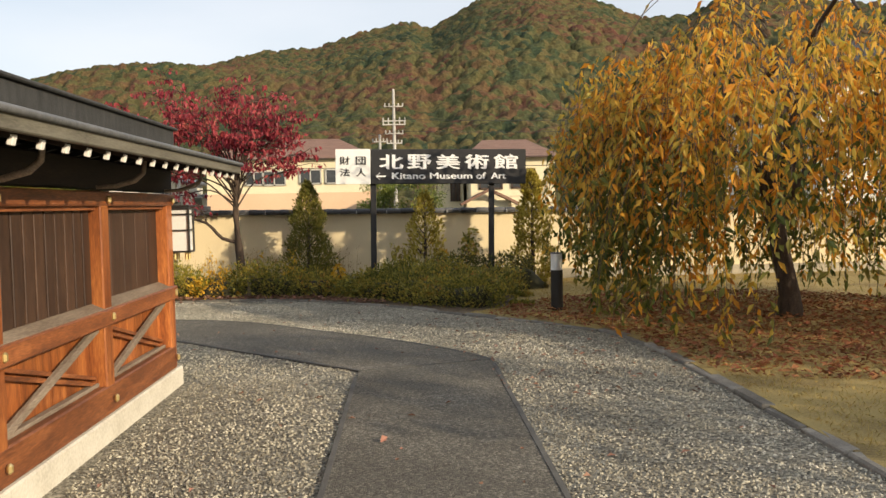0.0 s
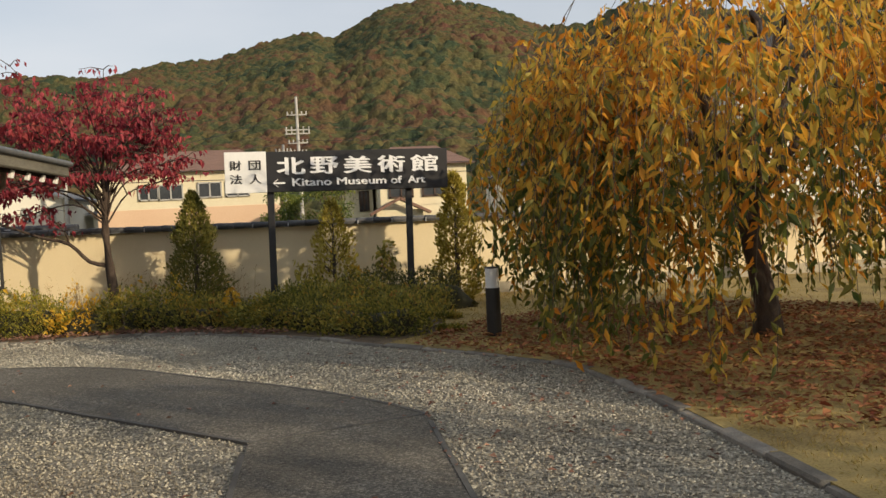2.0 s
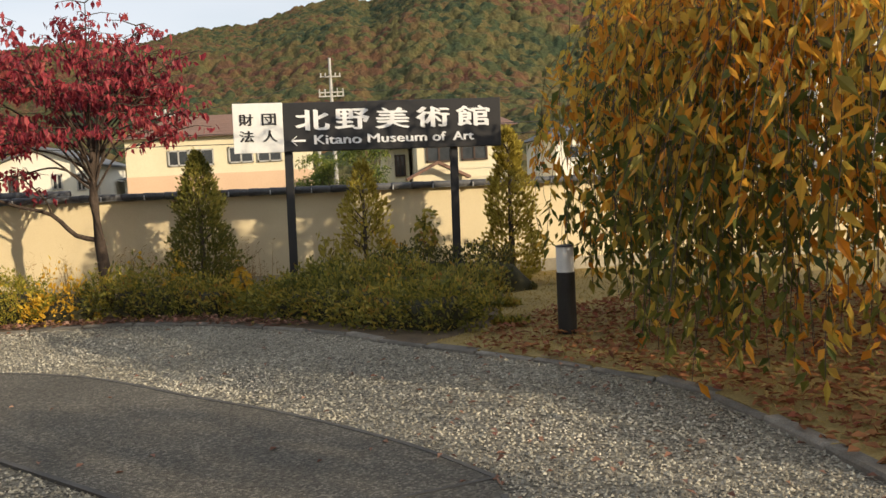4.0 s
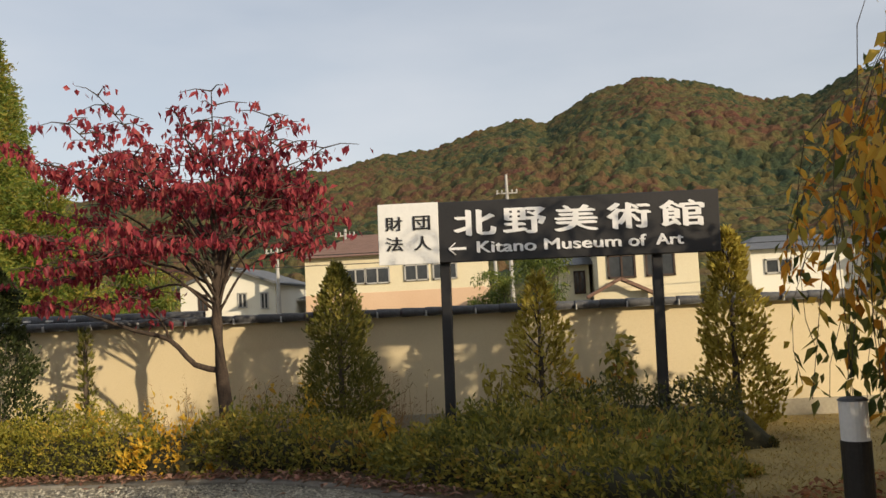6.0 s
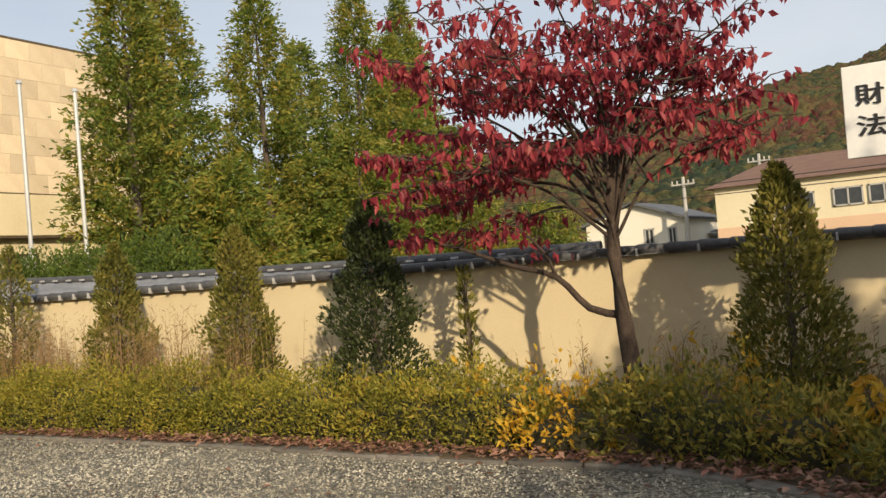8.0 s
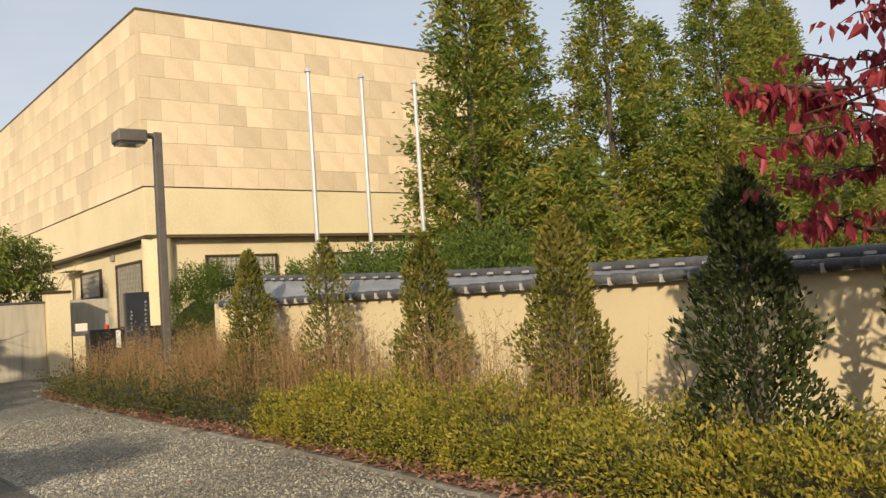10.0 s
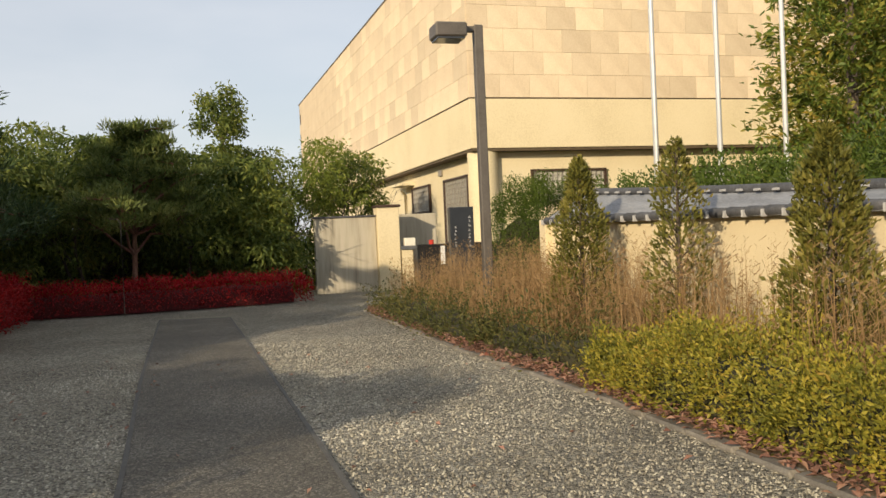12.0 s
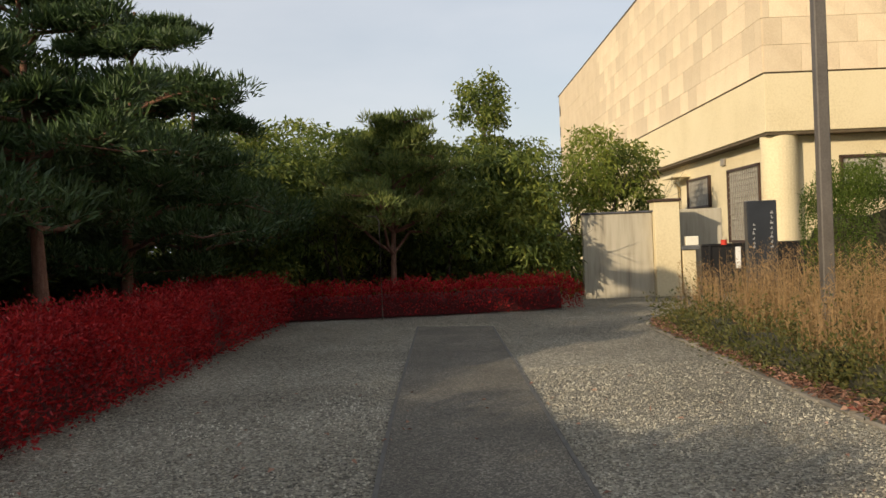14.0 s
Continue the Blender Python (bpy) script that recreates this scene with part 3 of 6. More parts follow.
def lettering(name, text, x, z, w, h, material, parent, bold=0.0):
    """Raised lettering, its middle at x, z on the board's face, w wide and h high."""
    cu = bpy.data.curves.new(name, "FONT")
    cu.body, cu.align_x, cu.align_y, cu.extrude = text, "CENTER", "CENTER", 0.004
    tmp = new("tmp", cu)
    dg = bpy.context.evaluated_depsgraph_get()
    me = bpy.data.meshes.new_from_object(tmp.evaluated_get(dg))
    bpy.data.objects.remove(tmp)
    co = np.empty(len(me.vertices) * 3)
    me.vertices.foreach_get("co", co)
    co = co.reshape(-1, 3)
    lo, hi = co.min(0), co.max(0)
    co[:, 0] = (co[:, 0] - (lo[0] + hi[0]) / 2) * w / (hi[0] - lo[0]) + x
    co[:, 1] = (co[:, 1] - (lo[1] + hi[1]) / 2) * h / (hi[1] - lo[1]) + z
    out = np.stack([co[:, 0], -co[:, 2] - 0.004, co[:, 1]], 1)
    # strokes thickened by layers set a little apart
    fc = [tuple(p.vertices) for p in me.polygons]
    vs, fs = [], []
    for k, dx in enumerate((0.0, -bold, bold)):
        fs += [tuple(i + len(out) * k for i in f) for f in fc]
        vs.append(out + np.array([dx, -0.0007 * k, (0.0, 0.4, -0.4)[k] * bold]))
    V = np.concatenate(vs)
    if len(text) == 1:
        return cloud(name, V, fs, material, parent)
    # a word: one mesh for each letter, told apart by the gaps between them
    cuts, reach = [], None
    for f in sorted(fs, key=lambda f: min(V[i, 0] for i in f)):
        lo, hi = min(V[i, 0] for i in f), max(V[i, 0] for i in f)
        if reach is None or lo > reach + 0.002:
            cuts.append([])
            reach = hi
        cuts[-1].append(f)
        reach = max(reach, hi)
    for group in cuts:
        ids = sorted({i for f in group for i in f})
        at = {i: k for k, i in enumerate(ids)}
        ob = cloud(name, V[ids], [tuple(at[i] for i in f) for f in group], material, parent)
    return ob


part("board", box((SL / 2, 0.05, SH / 2), (SL, 0.09, SH), None, 0.008), M["sign_black"], sign, "black painted board")
wp = part("white_panel", box((0.306, -0.002, SH / 2), (0.615, 0.02, SH + 0.006), None, 0.004), M["sign_white"], sign, "square white panel at the board's end")
for ch, x in zip("北野美術館", (0.98, 1.475, 1.98, 2.49, 3.0)):
    lettering("character", ch, x, SH - 0.222, 0.405, 0.25, M["letter_white"], sign, 0.013)
for word, x, w, h, dz in (("Kitano", 1.287, 0.58, 0.112, 0), ("Museum", 2.035, 0.74, 0.106, 0), ("of", 2.565, 0.165, 0.112, 0), ("Art", 2.872, 0.255, 0.108, 0)):
    lettering("letter", word, x, SH - 0.468 + dz, w, h, M["letter_white"], sign, 0.006)
for ch, x, z in (("財", 0.163, 0.41), ("団", 0.445, 0.41), ("法", 0.163, 0.205), ("人", 0.45, 0.205)):
    o = lettering("character", ch, x, z, 0.17, 0.14, M["sign_black"], wp, 0.004)
    o.location = (0, -0.012, 0)
bm = box((0.8, -0.004, 0.135), (0.17, 0.008, 0.026))
for s in (1, -1):
    span((0.71, -0.004, 0.135), (0.78, -0.004, 0.135 + 0.06 * s), 0.028, 0.008, 0, bm)
part("arrow", bm, M["letter_white"], sign, "white arrow pointing left")
for x in (0.655, 2.755):
    part("post", box((x, 0.13, -0.9), (0.1, 0.1, 2.05), None, 0.008), M["sign_black"], sign)

# ---- bollard lamp ----
bol = thing("bollard", "black bollard light with a white top", "bollard", at=Matrix.Translation((2.02, 12.36, 0.0)))
part("body", rod((0, 0, 0), (0, 0, 0.6), 0.085, n=24), M["iron"], bol)
part("lamp_head", rod((0, 0, 0.6), (0, 0, 0.83), 0.08, n=24), M["paint_white"], bol, "white translucent head")
part("lid", rod((0, 0, 0.83), (0, 0, 0.845), 0.088, 0.07, n=24), M["iron"], bol)

# ---- roofed timber fence ----
fence = thing("timber_fence", "brown timber fence with cross braces under a small tiled roof", "fence")
LX, END, BAY = -2.19, 7.87, 1.64
posts = [END - BAY * k for k in range(8)]
L0 = posts[-1]
mid, ln = (END + L0) / 2, END - L0
part("footing", box((LX - 0.03, mid, 0.07), (0.27, ln + 0.34, 0.19), None, 0.012), M["concrete"], fence, "pale concrete footing")
part("bottom_beam", box((LX + 0.005, mid, 0.265), (0.15, ln + 0.1, 0.2), None, 0.01), M["wood_beam"], fence)
part("middle_rail", box((LX + 0.015, mid, 0.83), (0.17, ln + 0.2, 0.115), None, 0.01), M["wood_beam"], fence)
part("sill", box((LX + 0.0, mid, 0.915), (0.17, ln, 0.022), Matrix.Rotation(radians(24), 4, "Y"), 0.005), M["wood_grey"], fence, "weathered grey sloping sill")
part("top_beam", box((LX, mid + 0.05, 1.637), (0.17, ln + 0.25, 0.1), None, 0.01), M["wood_beam"], fence)
part("eave_beam", box((LX, mid + 0.05, 1.80), (0.13, ln + 0.2, 0.2), None, 0.01), M["wood_shaded"], fence, "beam under the eave, shade put into its colour")
for k, y in enumerate(posts):
    part("post", box((LX, y, 0.89), (0.155, 0.155, 1.44), None, 0.008), M["wood"], fence)
    for z in (0.83, 0.265, 1.63):
        part("boss", box((LX + 0.105, y + 0.02, z), (0.03, 0.04, 0.055), None, 0.012), M["brass"], fence, "small brass boss")
for k, (ya, yb) in enumerate(zip(posts[1:], posts)):
    lo, hi = ya + 0.078, yb - 0.078
    w = (hi - lo) / 7
    for j in range(7):
        part("plank", box((LX - 0.045, lo + w * (j + 0.5), 0.57), (0.02, w - 0.004, 0.41)), M["wood"], fence)
    # one weathered diagonal before a pair of thin ones
    part("brace", span((LX + 0.02, lo, 0.38), (LX + 0.02, hi, 0.76), 0.035, 0.05, 0.004), M["wood_grey"], fence, "weathered grey brace")
    for dz in (-0.022, 0.022):
        part("brace", span((LX - 0.008, lo, 0.745 + dz), (LX - 0.008, hi, 0.40 + dz), 0.03, 0.026, 0.003), M["wood_beam"], fence)
    for z in (0.378, 0.762):
        part("bead", box((LX + 0.0, (lo + hi) / 2, z), (0.05, hi - lo, 0.025), None, 0.004), M["wood_grey"], fence)
    # boarding coloured near black as the shade in the batten gaps
    part("boarding", box((LX - 0.055, (lo + hi) / 2, 1.26), (0.02, hi - lo, 0.68)), M["wood_shaded"], fence)
    part("head_bead", box((LX + 0.0, (lo + hi) / 2, 1.573), (0.09, hi - lo, 0.028), None, 0.004), M["wood_beam"], fence)
    if k > 0:
        for j in range(10):
            part("batten", box((LX - 0.02, lo + (hi - lo) * (j + 0.5) / 10, 1.25), (0.045, (hi - lo) / 10 - 0.022, 0.64), None, 0.004), M["wood_dark"], fence)
    else:
        for j in range(5):
            part("board", box((LX - 0.03, lo + (hi - lo) * (j + 0.5) / 5, 1.25), (0.025, (hi - lo) / 5 - 0.006, 0.64), None, 0.003), M["wood_dark"], fence)
# roof: eaves on both sides of a ridge over the posts
EX, EZ, RX, RZ, RY = -1.57, 1.93, -2.24, 2.11, 8.2
Y0 = L0 - 0.5
yc, yl = (Y0 + RY) / 2, RY - Y0
NC = 6
for side in (1, -1):
    ex = RX + (EX - RX) * side
    tilt = math.atan2(RZ - EZ, EX - RX) * side
    for k in range(NC):
        # a course of tiles lapping over the one below
        f = (k + 0.62) / NC
        c = (ex + (RX - ex) * f, yc, EZ + (RZ - EZ) * f + 0.018)
        part("tile_course", box(c, (0.165, yl, 0.02), Matrix.Rotation(tilt - 0.10 * side, 4, "Y"), 0.004), M["shingle"], fence)
    part("roof_deck", box(((ex + RX) / 2, yc, (EZ + RZ) / 2 - 0.02), (0.7, yl - 0.02, 0.03), Matrix.Rotation(tilt, 4, "Y")), M["wood_shaded"], fence, "roof boarding, eave shade put into its colour")
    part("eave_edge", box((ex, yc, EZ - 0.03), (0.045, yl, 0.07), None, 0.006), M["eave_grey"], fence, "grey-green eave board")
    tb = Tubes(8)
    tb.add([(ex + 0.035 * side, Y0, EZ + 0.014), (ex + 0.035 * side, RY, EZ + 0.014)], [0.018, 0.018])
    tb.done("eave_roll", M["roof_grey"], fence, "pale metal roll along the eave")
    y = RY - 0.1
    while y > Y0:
        part("rafter", box((ex - 0.27 * side, y, EZ + 0.005), (0.5, 0.045, 0.055), Matrix.Rotation(tilt, 4, "Y"), 0.004), M["wood_shaded"], fence)
        part("rafter_tip", box((ex - 0.035 * side, y, EZ - 0.09), (0.024, 0.036, 0.044), Matrix.Rotation(tilt, 4, "Y"), 0.003), M["paint_white"], fence, "white-painted rafter end")
        y -= 0.275
part("ridge", box((RX, yc - 0.03, RZ + 0.07), (0.24, yl - 0.06, 0.15), None, 0.012), M["shingle"], fence, "dark box ridge of the roof")
part("ridge_cap", box((RX, yc - 0.03, RZ + 0.155), (0.3, yl + 0.0, 0.026), None, 0.008), M["shingle"], fence)
part("gable_board", box((RX, RY - 0.13, 1.97), (0.9, 0.03, 0.14), None, 0.006), M["wood_shaded"], fence)
for yb in posts[:6]:
    tb = Tubes(6)
    tb.add([(LX + 0.08, yb - 0.14, 1.71), (LX + 0.2, yb - 0.14, 1.715), (LX + 0.33, yb - 0.14, 1.75), (LX + 0.39, yb - 0.14, 1.80), (LX + 0.4, yb - 0.14, 1.88)], [0.016, 0.018, 0.02, 0.017, 0.017])
    tb.done("eave_bracket", M["wood_grey"], fence, "pale curved bracket under the eave")
# lantern at the corner
lan = thing("wall_lantern", "white paper lantern in a black iron frame", "lantern", at=Matrix.Translation((-2.06, 8.05, 1.37)))
for sx in (-1, 1):
    for sy in (-1, 1):
        part("frame_bar", box((0.085 * sx, 0.085 * sy, 0), (0.016, 0.016, 0.38), None, 0.002), M["iron"], lan)
for z in (-0.19, 0.0, 0.14, 0.19):
    bm = bmesh.new()
    for s in (-1, 1):
        block(bm, (0.085 * s, 0, z), (0.014, 0.18, 0.014))
        block(bm, (0, 0.085 * s, z), (0.18, 0.014, 0.014))
    part("frame_ring", bm, M["iron"], lan)
part("paper_shade", box((0, 0, 0), (0.15, 0.15, 0.36)), M["paper"], lan, "white paper shade")
part("cap", box((0, 0, 0.21), (0.21, 0.21, 0.02), None, 0.004), M["iron"], lan)
for k in range(4):
    part("tassel", rod((0.07 * math.cos(k * 1.57 + 0.78), 0.07 * math.sin(k * 1.57 + 0.78), -0.26), (0.07 * math.cos(k * 1.57 + 0.78), 0.07 * math.sin(k * 1.57 + 0.78), -0.19), 0.014, n=8), M["brass"], lan)
part("bracket", span((-0.1, -0.1, 0.235), (0, 0, 0.235), 0.03, 0.03), M["iron"], lan)

# ---- museum building ----
BM = pose(-28.9, 19.45, 0, 0, 0, 1.8)
mus = thing("museum", "large cream museum block faced with stone panels", "building", at=BM)
LEN, DEP, TOP, BAND, SOF = 37.2, 16.0, 10.95, 5.45, 3.97
part("upper_core", box((-LEN / 2, DEP / 2, (TOP + BAND) / 2), (LEN - 0.03, DEP - 0.03, TOP - BAND)), M["joint_dark"], mus)
part("band", box((-LEN / 2, DEP / 2, (BAND + SOF) / 2), (LEN + 0.02, DEP + 0.02, BAND - SOF - 0.02), None, 0.01), M["render_wall"], mus, "plain cream rendered band")
part("band_shadow_gap", box((-LEN / 2, DEP / 2, BAND), (LEN - 0.02, DEP - 0.02, 0.03)), M["joint_dark"], mus)
part("soffit_edge", box((-LEN / 2, DEP / 2, SOF - 0.03), (LEN - 0.06, DEP - 0.06, 0.08)), M["joint_dark"], mus)
part("ground_storey", box((-LEN / 2 - 0.2, DEP / 2 + 0.2, SOF / 2 - 0.04), (LEN - 0.5, DEP - 0.5, SOF - 0.02)), M["render_wall"], mus, "cream rendered ground storey")
part("corner_column", rod((-0.5, 0.5, 0), (-0.5, 0.5, SOF - 0.03), 0.46, n=32), M["render_wall"], mus, "rounded corner column")
part("parapet", box((-LEN / 2, DEP / 2, TOP + 0.04), (LEN + 0.08, DEP + 0.08, 0.08)), M["joint_dark"], mus, "thin dark parapet edge")


def lattice_window(x0, x1, z0, z1, axis):
    """A window with a metal lattice: axis 'y' on the front (spans local y), 'x' on the long side."""
    w = x1 - x0
    if axis == "y":
        P = lambda u, d: (-0.45 + d, x0 + u, 0)
        S = lambda su, d, sz: (d, su, sz)
    else:
        P = lambda u, d: (x0 + u, 0.45 - d, 0)
        S = lambda su, d, sz: (su, d, sz)
    zc, h = (z0 + z1) / 2, z1 - z0

    def bx(u, d, z, su, sd, sz):
        p = P(u, d)
        return box((p[0], p[1], z), S(su, sd, sz))
    win = part("window", bx(w / 2, 0.01, zc, w, 0.04, h), M["blind"], mus, "blinded window behind a metal lattice")
    bmf = bmesh.new()
    for u in (0, w):
        p = P(u, 0.06)
        block(bmf, (p[0], p[1], zc), S(0.07, 0.1, h + 0.07))
    for z in (z0, z1):
        p = P(w / 2, 0.06)
        block(bmf, (p[0], p[1], z), S(w + 0.07, 0.1, 0.07))
    part("frame", bmf, M["trim_brown"], win)
    bml = bmesh.new()
    n = int(w / 0.16)
    for k in range(1, n):
        p = P(w * k / n, 0.075)
        block(bml, (p[0], p[1], zc), S(0.022, 0.02, h))
    nz = int(h / 0.16)
    for k in range(1, nz):
        p = P(w / 2, 0.085)
        block(bml, (p[0], p[1], z0 + h * k / nz), S(w, 0.016, 0.016))
    part("lattice", bml, M["lattice"], win, "pale metal lattice")


lattice_window(2.05, 4.5, 2.35, 3.32, "y")
lattice_window(6.7, 9.15, 2.35, 3.32, "y")
lattice_window(-4.2, -1.6, 1.2, 3.3, "x")
lattice_window(-8.5, -6.1, 2.35, 3.3, "x")
tb = Tubes(8)
tb.add([(-9.6, 0.36, 0), (-9.6, 0.36, 3.1), (-9.6, 0.2, 3.35), (-8.4, 0.15, 3.4)], [0.05] * 4)
tb.done("drain_pipe", M["render_wall"], mus)
part("vent", box((-4.7, 0.40, 3.62), (0.35, 0.06, 0.2), None, 0.006), M["lattice"], mus)
part("side_canopy", box((-9.2, 0.15, 3.5), (1.6, 0.6, 0.1), None, 0.01), M["render_wall"], mus)
# facing panels, row by row
PW, NR = 0.953, 8
PH = (TOP - BAND - 0.03) / NR
pm_f = bpy.data.meshes.new("panel")
bm = box((0, 0, 0), (0.04, PW - 0.006, PH - 0.008))
bm.to_mesh(pm_f)
bm.free()
pm_f.materials.append(M["panel_stone"])
pm_s = bpy.data.meshes.new("panel")
bm = box((0, 0, 0), (PW - 0.006, 0.04, PH - 0.008))
bm.to_mesh(pm_s)
bm.free()
pm_s.materials.append(M["panel_stone"])
far = bmesh.new()
for r in range(NR):
    z = BAND + 0.03 + PH * (r + 0.5)
    sh = (0.0, 0.5, 0.18, 0.68, 0.34, 0.84, 0.1, 0.6)[r]
    for c in range(16):
        p = (0.0 + 0.004, PW * (c + 0.5 + sh), z)
        if c == 0 and sh:
            block(far, (0.004, PW * sh / 2, z), (0.04, PW * sh - 0.006, PH - 0.008))
        if c < 13:
            o = new("panel", pm_f)
            o.parent, o.location = mus, p
        else:
            block(far, p, (0.04, PW - 0.006, PH - 0.008))
    for c in range(38):
        p = (-PW * (c + 0.5 + sh), -0.004, z)
        if c == 0 and sh:
            block(far, (-PW * sh / 2, -0.004, z), (PW * sh - 0.006, 0.04, PH - 0.008))
        if c < 23:
            o = new("panel", pm_s)
            o.parent, o.location = mus, p
        else:
            block(far, p, (PW - 0.006, 0.04, PH - 0.008))
o = part("panel_field", far, M["panel_stone"], mus)
o["kind"] = "stuff"

# ---- entrance: walls, pillar, gate, stele, poles, lamp ----
GX = -28.1
tagged(part("wall_gate", box((GX - 0.12, 15.5, 1.0), (0.24, 1.7, 2.1), None, 0.01), M["stained"]), "rain-streaked rendered gate wall with a dark coping", "wall", "", "structure")
tagged(part("coping", box((GX - 0.12, 15.5, 2.08), (0.32, 1.76, 0.05), None, 0.01), M["kawara"]), "dark coping of the gate wall", "coping", "", "structure")
pil = thing("gate_pillar", "cream rendered gate pillar with a dark cap", "pillar")
part("shaft", box((GX - 0.05, 16.66, 1.15), (0.6, 0.6, 2.3), None, 0.01), M["render_wall"], pil)
part("cap", box((GX - 0.05, 16.66, 2.33), (0.7, 0.68, 0.07), None, 0.012), M["trim_brown"], pil)
tagged(part("wall_gate", box((GX - 1.2, 17.6, 1.05), (0.2, 1.5, 2.15), None, 0.01), M["stained"]), "stained rendered wall behind the gate", "wall", "", "structure")
mb = thing("meter_box", "pale metal box on a low rendered plinth", "box")
part("plinth", box((GX + 0.1, 17.16, 0.55), (0.3, 0.32, 1.1), None, 0.01), M["render_wall"], mb)
part("slab", box((GX + 0.1, 17.25, 1.16), (0.4, 0.55, 0.1), None, 0.01), M["roof_grey"], mb)
part("case", box((GX + 0.1, 17.25, 1.32), (0.25, 0.3, 0.22), None, 0.01), M["house_white"], mb)
gate = thing("sliding_gate", "low black metal sliding gate", "gate")
part("panel", box((GX + 0.4, 20.4, 0.62), (0.06, 6.0, 1.1), None, 0.01), M["black_gate"], gate)
part("top_rail", box((GX + 0.4, 20.4, 1.2), (0.12, 6.0, 0.06), None, 0.01), M["black_gate"], gate)
for k in range(9):
    part("bar", box((GX + 0.44, 17.6 + 0.7 * k, 0.62), (0.05, 0.05, 1.14), None, 0.006), M["black_gate"], gate)
st = thing("stele", "dark slate memorial stele with carved writing", "stele")
part("slab", box((-24.0, 17.62, 1.05), (0.2, 0.58, 2.1), None, 0.012), M["stele"], st)
rs = random.Random(5)
for col, zs in ((17.80, 1.85), (17.45, 1.62)):
    z = zs
    while z > 1.1:
        h = rs.uniform(0.04, 0.075)
        part("carving", box((-23.896, col + rs.uniform(-0.012, 0.012), z), (0.006, rs.uniform(0.03, 0.06), h * 0.4)), M["tile_mark"], st)
        part("carving", box((-23.896, col + rs.uniform(-0.012, 0.012), z + h * 0.4), (0.006, 0.014, h * 0.6)), M["tile_mark"], st)
        z -= h + 0.035
nt_ = thing("notice_post", "white notice on a post with a red lamp", "notice")
part("post", box((-23.9, 17.08, 0.6), (0.04, 0.04, 1.2), None, 0.004), M["iron"], nt_)
part("notice", box((-23.87, 17.12, 1.0), (0.02, 0.1, 0.42), None, 0.003), M["paint_white"], nt_)
part("red_lamp", rod((-23.9, 16.86, 1.26), (-23.9, 16.86, 1.36), 0.06, n=12), M["red_plastic"], nt_)
for y in (19.78, 21.09, 22.5):
    fp = thing("flagpole", "bare white metal flagpole", "flagpole", "three flagpoles")
    part("pole", rod((-18.5, y, 0), (-18.5, y, 6.42), 0.055, 0.042, 14), M["steel"], fp)
    part("finial", rod((-18.5, y, 6.42), (-18.5, y, 6.5), 0.08, 0.05, 12), M["steel"], fp)
lp = thing("street_lamp", "square brown metal lamp post with a box head", "lamp")
part("pole", box((-16.2, 15.76, 2.22), (0.13, 0.13, 4.44), None, 0.012), M["lamp_metal"], lp)
part("arm", box((-16.2, 15.62, 4.38), (0.09, 0.25, 0.08), None, 0.006), M["lamp_metal"], lp)
part("head", box((-16.2, 15.32, 4.34), (0.42, 0.46, 0.2), None, 0.02), M["lamp_metal"], lp)
part("lens", box((-16.2, 15.32, 4.225), (0.36, 0.4, 0.03), None, 0.006), M["glass"], lp, "dark glass lens")
part("base_plate", box((-16.2, 15.76, 0.04), (0.28, 0.28, 0.03), None, 0.004), M["lamp_metal"], lp)

